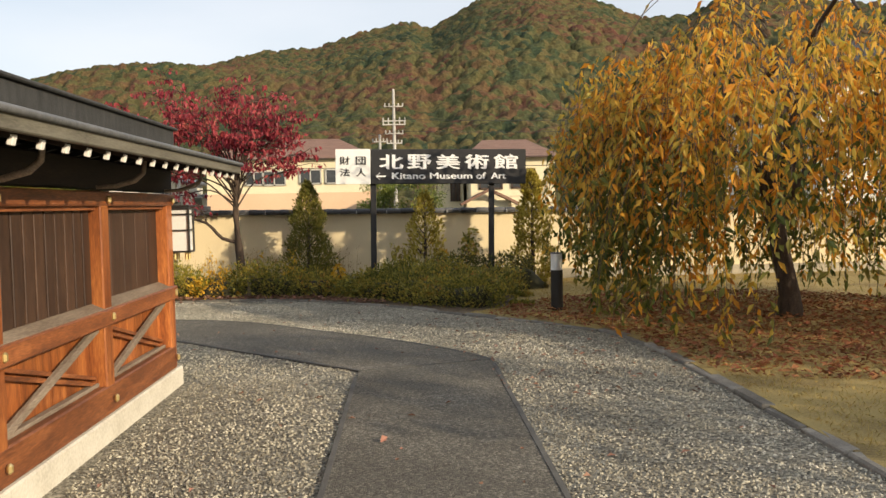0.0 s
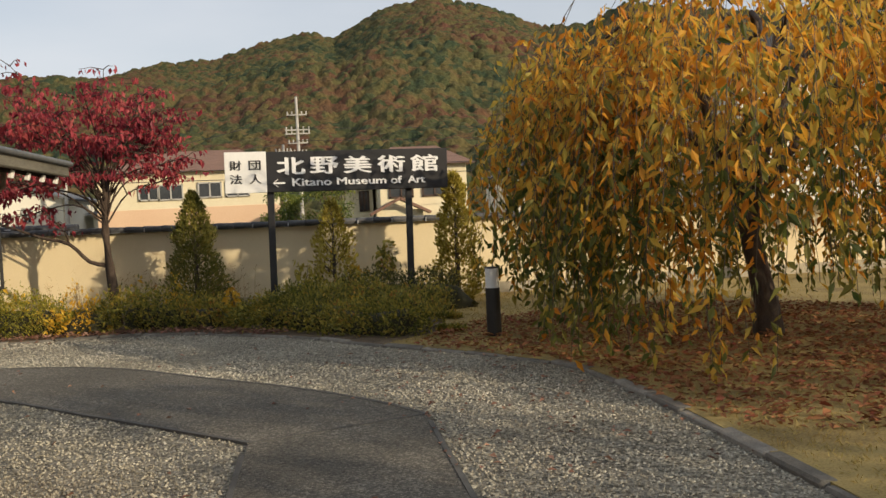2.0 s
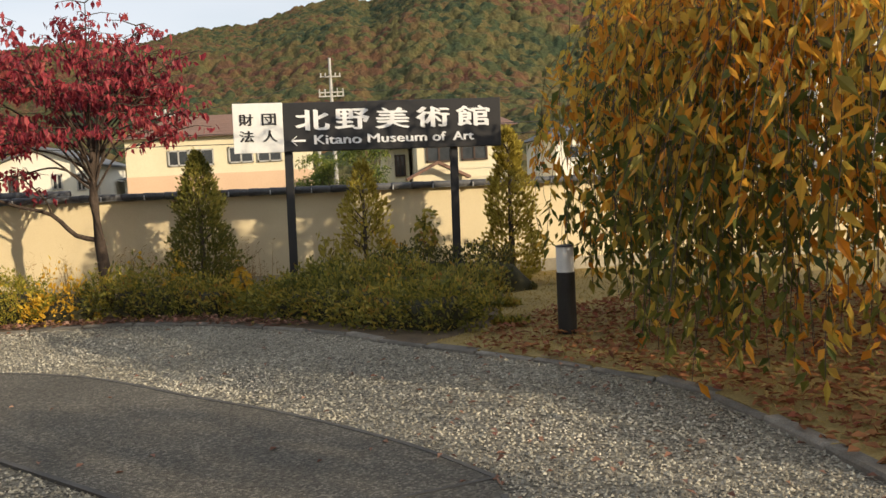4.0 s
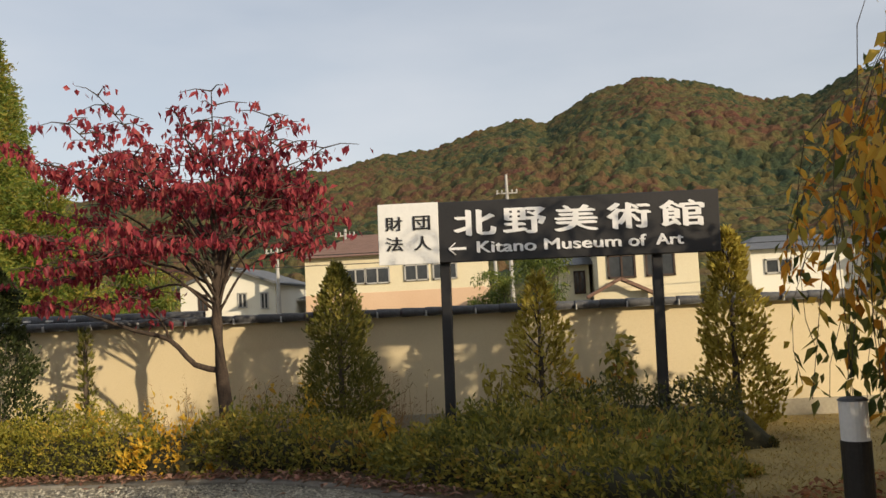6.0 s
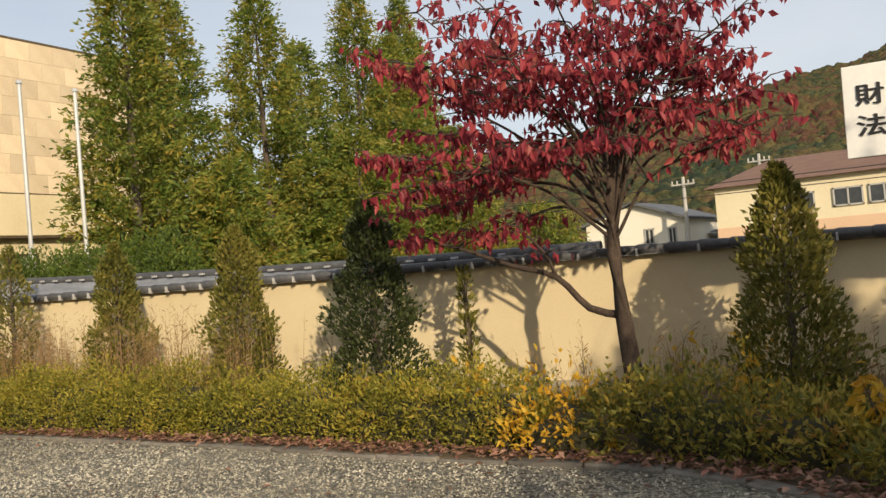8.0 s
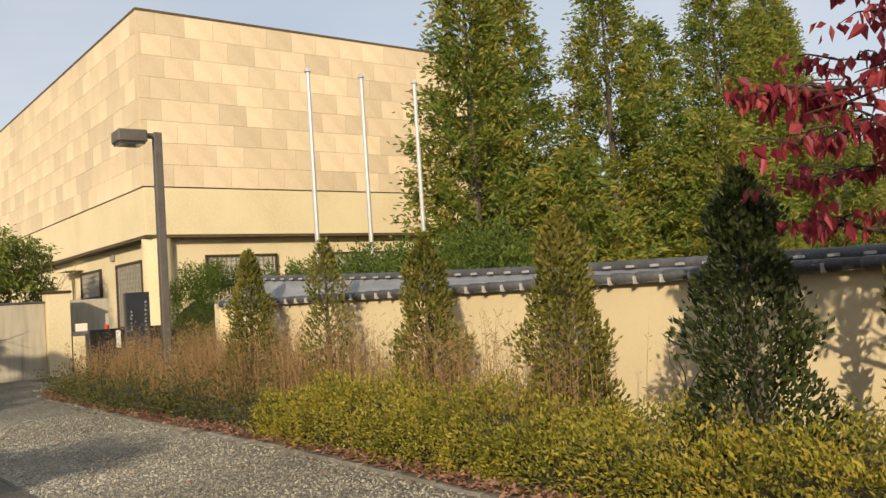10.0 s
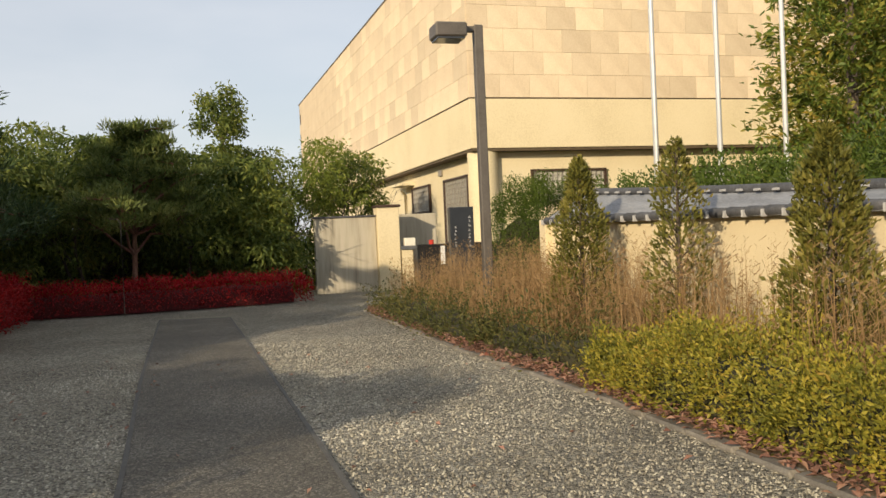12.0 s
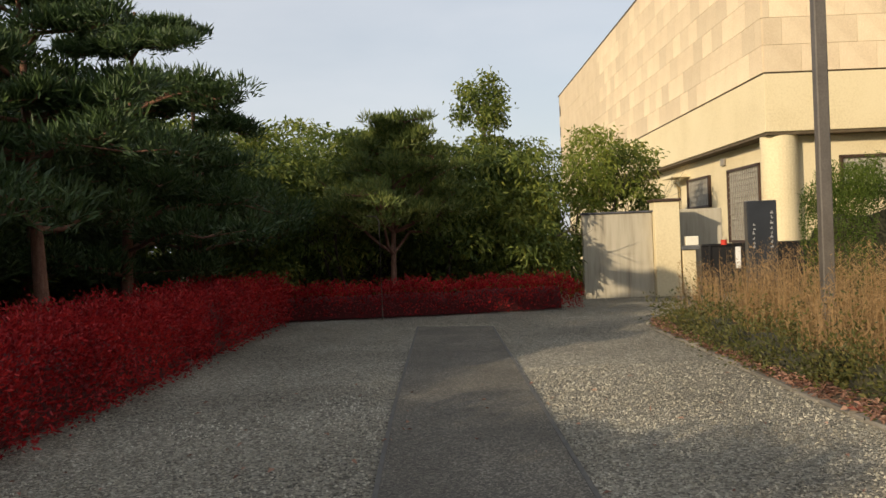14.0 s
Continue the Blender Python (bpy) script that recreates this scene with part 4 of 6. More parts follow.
# ---- distant houses ----
def house(x0, x1, y, depth, eave, ridge, wall_m, roof_m, label, along="x", low_m=None, windows=(), base=-0.1):
    h = thing("house", label, "house")
    w, xc, yc = x1 - x0, (x0 + x1) / 2, y + depth / 2
    if low_m:
        part("wall", box((xc, yc, (base + eave * 0.52) / 2), (w, depth, eave * 0.52 - base), None, 0.02), low_m, h, "peach lower wall")
        part("wall", box((xc, yc, eave * 0.76), (w - 0.06, depth - 0.06, eave * 0.48)), wall_m, h, "cream upper wall")
    else:
        part("wall", box((xc, yc, (base + eave) / 2), (w, depth, eave - base), None, 0.02), wall_m, h)
    o = 0.5
    bm = bmesh.new()
    if along == "x":
        pts = [(x0 - o, y - o, eave), (x1 + o, y - o, eave), (x1 + o, y + depth + o, eave), (x0 - o, y + depth + o, eave)]
        rg = [(x0 + w * 0.22, yc, ridge), (x1 - w * 0.22, yc, ridge)]
        v = [bm.verts.new(p) for p in pts + rg]
        for q in ((0, 1, 5, 4), (1, 2, 5), (2, 3, 4, 5), (3, 0, 4), (3, 2, 1, 0)):
            bm.faces.new([v[k] for k in q])
    else:
        pts = [(x0 - o, y - o, eave), (xc, y - o, ridge), (x1 + o, y - o, eave), (x0 - o, y + depth + o, eave), (xc, y + depth + o, ridge), (x1 + o, y + depth + o, eave)]
        v = [bm.verts.new(p) for p in pts]
        for q in ((0, 1, 4, 3), (1, 2, 5, 4)):
            bm.faces.new([v[k] for k in q])
        gb = bmesh.new()
        gv = [gb.verts.new(p) for p in ((x0, y, eave - 0.02), (x1, y, eave - 0.02), (xc, y, ridge - 0.22), (x0, y + 0.2, eave - 0.02), (x1, y + 0.2, eave - 0.02), (xc, y + 0.2, ridge - 0.22))]
        for q in ((0, 1, 2), (5, 4, 3), (0, 2, 5, 3), (1, 4, 5, 2), (0, 3, 4, 1)):
            gb.faces.new([gv[k] for k in q])
        part("gable", gb, wall_m, h)
    bmesh.ops.recalc_face_normals(bm, faces=bm.faces[:])
    rf = part("roof", bm, roof_m, h)
    so = rf.modifiers.new("thick", "SOLIDIFY")
    so.thickness = 0.16
    for wx, wz, ww, wh, fm in windows:
        wd = part("window", box((wx, y - 0.0, wz), (ww, 0.08, wh)), M["glass"], h)
        bmf = bmesh.new()
        for s in (-1, 0, 1):
            block(bmf, (wx + s * ww / 2, y - 0.05, wz), (0.09, 0.08, wh + 0.09))
        for s in (-1, 1):
            block(bmf, (wx, y - 0.05, wz + s * wh / 2), (ww + 0.09, 0.08, 0.09))
        part("frame", bmf, fm, wd)
    return h


house(-13.9, -2.5, 62, 9, 4.9, 6.6, M["house_cream"], M["roof_brown"], "two-storey cream and peach house with a brown hipped roof", "x", M["house_peach"],
      [(-10.6, 3.6, 1.2, 0.9, M["pole_grey"]), (-9.2, 3.6, 1.5, 0.95, M["pole_grey"]), (-6.7, 3.65, 1.45, 0.95, M["pole_grey"]), (-4.9, 3.65, 1.45, 0.95, M["pole_grey"])])
house(-24.6, -17.6, 68, 9, 3.7, 5.1, M["house_white"], M["roof_grey"], "white gabled house with a grey roof", "y", None,
      [(-22.9, 2.6, 0.6, 1.1, M["trim_brown"]), (-20.0, 2.6, 0.6, 1.0, M["pole_grey"]), (-18.4, 2.5, 0.5, 1.1, M["pole_grey"])])
house(-17.0, -14.8, 74, 5, 2.6, 3.1, M["house_white"], M["roof_grey"], "small pale annex with a flat grey roof", "x", None, [(-15.9, 1.9, 0.9, 0.6, M["pole_grey"])])
hb = house(3.6, 8.4, 50, 8, 4.1, 5.4, M["house_cream"], M["roof_brown"], "beige house with dark brown window frames", "x", None,
           [(4.76, 2.9, 1.25, 1.05, M["trim_brown"]), (6.6, 2.92, 1.3, 1.05, M["trim_brown"])])
bm = bmesh.new()
for s in (-1, 1):
    span((4.55, 49.0, 2.3), (4.55 + 1.6 * s, 49.0, 1.5), 1.2, 0.14, 0, bm)
part("porch_roof", bm, M["roof_brown"], hb, "small gabled porch roof")
part("porch_wall", box((4.55, 49.5, 0.85), (2.5, 0.9, 1.7)), M["house_cream"], hb)
house(1.9, 3.4, 53, 7, 3.2, 4.3, M["house_cream"], M["roof_grey"], "cream house wing with dark louvres", "x", None, [(2.9, 2.3, 0.5, 1.1, M["trim_brown"])])
house(11.8, 17.5, 54, 8, 3.5, 4.4, M["house_white"], M["roof_grey"], "white house with a low grey roof", "x", None, [(13.2, 2.6, 1.3, 0.7, M["pole_grey"])])
house(13.4, 21.5, 28.5, 8, 5.3, 7.3, M["house_white"], M["shingle"], "two-storey house with a dark tiled roof beyond the garden", "x", None, [(15.2, 4.1, 1.7, 1.0, M["pole_grey"]), (18.6, 4.1, 1.7, 1.0, M["pole_grey"])])
house(18.5, 25, 52, 8, 3.4, 4.6, M["house_white"], M["roof_grey"], "pale house among trees with a grey roof", "x", None, [(21, 2.4, 1.4, 0.9, M["pole_grey"])])


def utility_pole(x, y, h, arms):
    """A concrete mast; arms: how far below the top and how wide each cross arm is."""
    p = thing("utility_pole", "grey concrete utility pole with cross arms", "pole", "utility poles")
    part("mast", rod((x, y, 0), (x, y, h), 0.18, 0.1, 12), M["pole_grey"], p)
    for drop, w in arms:
        z = h - drop
        part("cross_arm", box((x, y - 0.14, z), (w, 0.09, 0.09)), M["pole_grey"], p)
        for f in (-0.46, -0.24, 0.24, 0.46):
            part("insulator", rod((x + f * w, y - 0.14, z + 0.05), (x + f * w, y - 0.14, z + 0.27), 0.055, n=8), M["pole_grey"], p)
    return p


utility_pole(-0.93, 74, 11.2, ((1.45, 1.6), (2.65, 1.95), (2.95, 1.95), (3.7, 1.55), (4.5, 1.3)))
utility_pole(-2.2, 76, 7.6, ((0.6, 1.3),))
utility_pole(-16.8, 66, 6.2, ((0.5, 1.5),))
utility_pole(-13.2, 72, 7.6, ((0.5, 1.5), (1.35, 1.4)))
tb = Tubes(4)
for x0, y0, z0, x1, y1, z1 in ((-0.93, 73.8, 9.9, -13.2, 72, 7.1), (-0.93, 73.8, 8.7, 30, 72, 8.4), (-0.93, 73.8, 7.7, 30, 72, 7.6), (-16.8, 66, 6.0, -0.93, 73.8, 7.6), (-60, 70, 8, -16.8, 66, 6.1), (-40, 44, 4.6, 20, 46, 4.0), (-40, 44, 4.2, 20, 46, 3.5)):
    pts = []
    for k in range(9):
        t = k / 8
        pts.append((x0 + (x1 - x0) * t, y0 + (y1 - y0) * t, z0 + (z1 - z0) * t - 1.2 * t * (1 - t)))
    tb.add(pts, [0.018] * 9)
tagged(tb.done("power_cable", M["cable"], None), "thin dark overhead cables", "cable", "", "stuff")

# ---- wooded mountain ----
def lattice_rand(ix, iy, k):
    h = np.sin(ix * 127.1 + iy * 311.7 + k * 74.7) * 43758.5453
    return h - np.floor(h)


def crowns(x, y, cell):
    """Rounded tree crowns: for each place the height of the crown it lies under, 0 to 1."""
    best = np.zeros_like(x)
    cx, cy = np.floor(x / cell), np.floor(y / cell)
    for dx in (-1, 0, 1):
        for dy in (-1, 0, 1):
            ix, iy = cx + dx, cy + dy
            px, py = (ix + lattice_rand(ix, iy, 1)) * cell, (iy + lattice_rand(ix, iy, 2)) * cell
            r = cell * (0.55 + 0.35 * lattice_rand(ix, iy, 3))
            d = ((x - px) ** 2 + (y - py) ** 2) / r ** 2
            best = np.maximum(best, np.sqrt(np.maximum(0, 1 - d)) * (0.6 + 0.6 * lattice_rand(ix, iy, 4)))
    return best


def wave_noise(x, y, s):
    a = np.zeros_like(x)
    for k in range(5):
        t = 1.3 + k * 2.1
        a += np.sin((x * math.cos(t) + y * math.sin(t)) / s * (1 + 0.37 * k) + k * 1.7) / (1 + 0.6 * k)
    return a / 2.6


RIDGE_AZ = (-80, -45, -30, -22, -13, -9, -5.5, -2.7, 0.3, 1.9, 4.8, 8.2, 12.2, 15.2, 18, 20.5, 31, 45, 80)
RIDGE_EL = (5, 6, 7.4, 8.0, 9.0, 10.1, 10.3, 11.3, 11.9, 11.5, 13.1, 13.8, 12.9, 11.6, 11.5, 12.6, 10.8, 9, 7)
AZ = np.radians(np.linspace(-60, 56, 1000))
R = np.linspace(150, 700, 340) ** 1.0
A, RR = np.meshgrid(AZ, R, indexing="ij")
X, Y = RR * np.sin(A), RR * np.cos(A)
RID = 640.0
top = np.tan(np.radians(np.interp(np.degrees(A), RIDGE_AZ, RIDGE_EL))) * RID - 4
s = np.clip((RR - 150) / (RID - 150), 0, 1.25)
rise = np.where(s < 1, s ** 1.15, 1 - (s - 1) * 2.2)
spur = wave_noise(X, Y, 52.0) * 17 + wave_noise(X + 90, Y, 21.0) * 2.5
Z = top * rise + spur * np.clip(s * 2.5, 0, 1) * np.clip((1.0 - s) * 3.0, 0.0, 1) + crowns(X, Y, 5.0) * 3.0 * np.clip(s * 8, 0.15, 1) + crowns(X + 40, Y, 3.0) * 1.6
na, nr = A.shape
idx = np.arange(na * nr).reshape(na, nr)
F = np.stack([idx[:-1, :-1], idx[1:, :-1], idx[1:, 1:], idx[:-1, 1:]], -1).reshape(-1, 4)[:, ::-1]
m, nt, b, out = nodes_of("mountain_wood")
co = nt.nodes.new("ShaderNodeTexCoord")
sc = nt.nodes.new("ShaderNodeMapping")
sc.inputs["Scale"].default_value = (1, 1, 0.6)
vo = nt.nodes.new("ShaderNodeTexVoronoi")
vo.inputs["Scale"].default_value = 0.24
no = nt.nodes.new("ShaderNodeTexNoise")
no.inputs["Scale"].default_value, no.inputs["Detail"].default_value = 0.018, 5
fi = nt.nodes.new("ShaderNodeTexNoise")
fi.inputs["Scale"].default_value, fi.inputs["Detail"].default_value = 0.9, 5
nt.links.new(co.outputs["Object"], sc.inputs[0])
for t in (vo, no, fi):
    nt.links.new(sc.outputs[0], t.inputs["Vector"])
sp = nt.nodes.new("ShaderNodeSeparateColor")
nt.links.new(vo.outputs["Color"], sp.inputs[0])
ad = nt.nodes.new("ShaderNodeMath")
ad.operation = "MULTIPLY_ADD"
ad.inputs[1].default_value = 0.45
mr = nt.nodes.new("ShaderNodeMapRange")
mr.inputs["From Min"].default_value, mr.inputs["From Max"].default_value, mr.inputs["To Max"].default_value = 0.32, 0.68, 0.45
nt.links.new(no.outputs["Fac"], mr.inputs["Value"])
nt.links.new(sp.outputs[0], ad.inputs[0])
nt.links.new(mr.outputs[0], ad.inputs[2])
rp = ramp_node(nt, [(0.022, 0.036, 0.024), (0.034, 0.05, 0.028), (0.06, 0.066, 0.03), (0.1, 0.086, 0.036), (0.105, 0.06, 0.034), (0.1, 0.045, 0.033), (0.16, 0.14, 0.05)])
nt.links.new(ad.outputs[0], rp.inputs[0])
mu = nt.nodes.new("ShaderNodeMixRGB")
mu.blend_type, mu.inputs[0].default_value = "OVERLAY", 0.9
nt.links.new(rp.outputs[0], mu.inputs[1])
nt.links.new(fi.outputs["Fac"], mu.inputs[2])
nt.links.new(mu.outputs[0], b.inputs["Base Color"])
b.inputs["Roughness"].default_value, b.inputs["Specular IOR Level"].default_value = 1.0, 0.1
bp = nt.nodes.new("ShaderNodeBump")
bp.inputs["Strength"].default_value, bp.inputs["Distance"].default_value = 1.0, 0.8
nt.links.new(fi.outputs["Fac"], bp.inputs["Height"])
nt.links.new(bp.outputs[0], b.inputs["Normal"])
mt = cloud("mountain", np.stack([X, Y, Z - 1.0], -1).reshape(-1, 3), F, m, None, True)
tagged(mt, "steep hills under mixed autumn woodland", "mountain", "", "stuff")

# ---- planting ----
def grow(tb, rng, start, way, length, radius, depth, tips, kids=3, spread=0.6, lift=0.1, wander=0.18, shrink=0.66):
    """A limb that wanders, thins and forks; the ends of the last twigs go into tips."""
    n = 5
    p, d = Vector(start), Vector(way).normalized()
    pts, rad = [p.copy()], [radius]
    for k in range(n):
        d = (d + Vector(rng.normal(0, wander, 3)) + Vector((0, 0, lift * 0.3))).normalized()
        p = p + d * length / n
        pts.append(p.copy())
        rad.append(radius * (1 - 0.5 * (k + 1) / n))
        if depth <= 1:
            tips.append((tuple(p), tuple(d)))
    tb.add(pts, rad)
    if depth > 0:
        for k in range(kids):
            t = rng.uniform(0.45, 1.0) if k else 1.0
            q = pts[min(n, int(t * n))]
            side = Vector(rng.normal(0, 1, 3))
            side = (side - d * side.dot(d)).normalized()
            nd = (d + side * spread * rng.uniform(0.6, 1.3) + Vector((0, 0, lift))).normalized()
            grow(tb, rng, q, nd, length * shrink * rng.uniform(0.8, 1.15), rad[-1] * 0.75, depth - 1, tips, kids, spread, lift, wander, shrink)


# weeping cherry: limbs rise and arch over, long strands hang to the grass
def weeping_cherry(x, y, seed):
    rng = np.random.default_rng(seed)
    t = thing("weeping_cherry", "weeping cherry with orange and green autumn leaves to the ground", "tree")
    tb = Tubes(9)
    trunk = [(x, y, 0), (x - 0.02, y, 0.35), (x - 0.1, y + 0.02, 0.8), (x - 0.2, y, 1.25), (x - 0.3, y - 0.05, 1.6)]
    tb.add(trunk, [0.18, 0.13, 0.115, 0.11, 0.085])
    tb.done("trunk", M["bark_brown"], t, "dark twisted trunk")
    for k in range(9):
        a = k * 2.4 + rng.uniform(-0.3, 0.3)
        r = rng.uniform(1.4, 2.5)
        top = rng.uniform(2.6, 3.5) if k % 2 else rng.uniform(3.0, 3.8)
        z0 = rng.uniform(1.0, 1.6)
        b = Vector(trunk[-1]) if z0 > 1.35 else Vector(trunk[3])
        pts = []
        for j in range(9):
            f = j / 8
            rr = r * f
            zz = b.z + (top - b.z) * math.sin(f * 1.75) - max(0, f - 0.75) * 1.2
            pts.append((b.x + rr * math.cos(a) + rng.normal(0, 0.05), b.y + rr * math.sin(a) + rng.normal(0, 0.05), zz))
        tb = Tubes(8)
        tb.add(pts, [0.062 * (1 - 0.8 * j / 8) for j in range(9)])
        tb.done("bough", M["bark_brown"], t)
    st = Tubes(3)
    P, D, slot = [], [], []
    bunches = []
    for k in range(112):
        # a bough end from which a bunch of strands hangs
        a0 = k * 2.399 + rng.uniform(-0.2, 0.2)
        rc = 2.65 * math.sqrt((k + 0.5) / 112) * rng.uniform(0.9, 1.08)
        deep = rng.choice([rng.uniform(0.3, 0.7), rng.uniform(0.7, 1.4), rng.uniform(1.3, 2.4)], p=[0.5, 0.34, 0.16]) if rc > 1.3 else rng.uniform(1.0, 2.6)
        if rc > 1.0 and math.cos(a0 - 4.2) > 0.95:
            deep = max(deep, rng.uniform(0.9, 1.5))   # open before the trunk
        flare0 = rng.uniform(0.2, 1.0) * (0.3 + 0.7 * rc / 2.5)
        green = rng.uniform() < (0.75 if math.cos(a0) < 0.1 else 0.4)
        bunches.append((a0, rc, deep, flare0, green, rng.integers(8, 12) if rc > 1.3 else rng.integers(3, 6)))
    # full curtains that reach down to the grass
    for sx, sy, deep, green in ((2.5, 9.9, 0.12, True), (2.75, 10.25, 0.2, True), (2.45, 10.7, 0.3, True), (3.3, 9.05, 0.1, False), (2.35, 12.5, 0.45, True), (2.45, 11.8, 0.45, True), (2.55, 11.1, 0.4, True), (2.9, 9.5, 0.35, False), (3.4, 13.2, 0.6, True), (4.4, 13.7, 0.6, False), (5.6, 13.7, 0.5, True), (6.8, 12.7, 0.5, True), (5.4, 8.9, 0.5, False), (6.2, 8.8, 0.4, False), (6.8, 9.8, 0.4, False), (7.1, 11.3, 0.5, True)):
        dx, dy = sx - (x - 0.15), sy - y
        bunches.append((math.atan2(dy, dx), math.hypot(dx, dy) - 0.35, deep, 0.35, green, 13))
    for a0, rc, deep, flare0, green, strands in bunches:
        wob = 1 + 0.12 * math.sin(3 * a0 + 1.0) + 0.1 * math.sin(5 * a0)
        if strands == 13:
            wob = 1.0
        zc = 4.08 - 0.33 * rc ** 1.8 + rng.normal(0, 0.2)
        for m in range(strands):
            a = a0 + rng.normal(0, 0.10)
            r0 = max(0.1, rc + rng.normal(0, 0.16))
            z0 = zc + rng.normal(0, 0.12)
            px, py = x - 0.15 + r0 * wob * math.cos(a), y + r0 * wob * math.sin(a)
            flare = flare0 * rng.uniform(0.7, 1.3)
            if px + flare * math.cos(a) < 1.85:
                continue
            zend = min(max(0.12, deep + abs(rng.normal(0, 0.28)) - 0.1), z0 - 0.4)
            if strands != 13 and px + flare * math.cos(a) < 2.45 and py + flare * math.sin(a) > 9.6:
                zend = min(max(zend, 0.7 + 0.5 * rng.uniform()), z0 - 0.4)
            n = max(4, int((z0 - zend) / 0.042))
            ph, am = rng.uniform(0, 6.28), rng.uniform(0.04, 0.15)
            twist = rng.normal(0, 0.12)
            pts = []
            for j in range(n + 1):
                f = j / n
                out = flare * (1 - (1 - f) ** 2)
                sway = am * math.sin(f * 5 + ph)
                pts.append((px + out * math.cos(a + twist * f) + sway, py + out * math.sin(a + twist * f) + sway * 0.7, z0 + 0.25 * math.sin(f * 3.0) * (1 - f) - (z0 - zend) * f ** 1.3))
            st.add(pts[::5] + [pts[-1]], [0.003] * (len(pts[::5]) + 1))
            for q in pts[1:]:
                if rng.uniform() < (0.66 + 0.36 * math.sin(q[2] * 7 + ph)) * min(1.25, max(0.4, 1.05 - 0.36 * (q[2] - 1.9))):
                    P.append((q[0] + rng.normal(0, 0.02), q[1] + rng.normal(0, 0.02), q[2]))
                    D.append((rng.normal(0, 0.65), rng.normal(0, 0.65), -rng.uniform(0.3, 1.25)))
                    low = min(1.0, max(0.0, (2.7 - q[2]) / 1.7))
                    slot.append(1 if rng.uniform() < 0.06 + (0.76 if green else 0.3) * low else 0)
    for k in range(9):
        a = rng.uniform(1.6, 3.9)
        p0 = Vector((x - 0.3, y, rng.uniform(3.2, 3.8)))
        r = rng.uniform(1.3, 2.1)
        pts = [p0 + Vector((r * f * math.cos(a), r * f * math.sin(a), 0.75 * math.sin(f * 2.4) - 1.1 * f ** 3)) for f in np.linspace(0, 1, 9)]
        st.add(pts, [0.012 - 0.001 * i for i in range(9)])
        for q in pts[3:]:
            if rng.uniform() < 0.6:
                P.append(tuple(q))
                D.append((rng.normal(0, 0.5), rng.normal(0, 0.5), -1))
                slot.append(0)
    st.done("twig_curtain", M["bark"], t)
    v, f = leaves(np.array(P), np.array(D), 0.122, 0.052, rng)
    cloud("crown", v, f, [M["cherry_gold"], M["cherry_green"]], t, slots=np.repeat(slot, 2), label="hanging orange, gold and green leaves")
    return t


weeping_cherry(4.80, 11.12, 4)


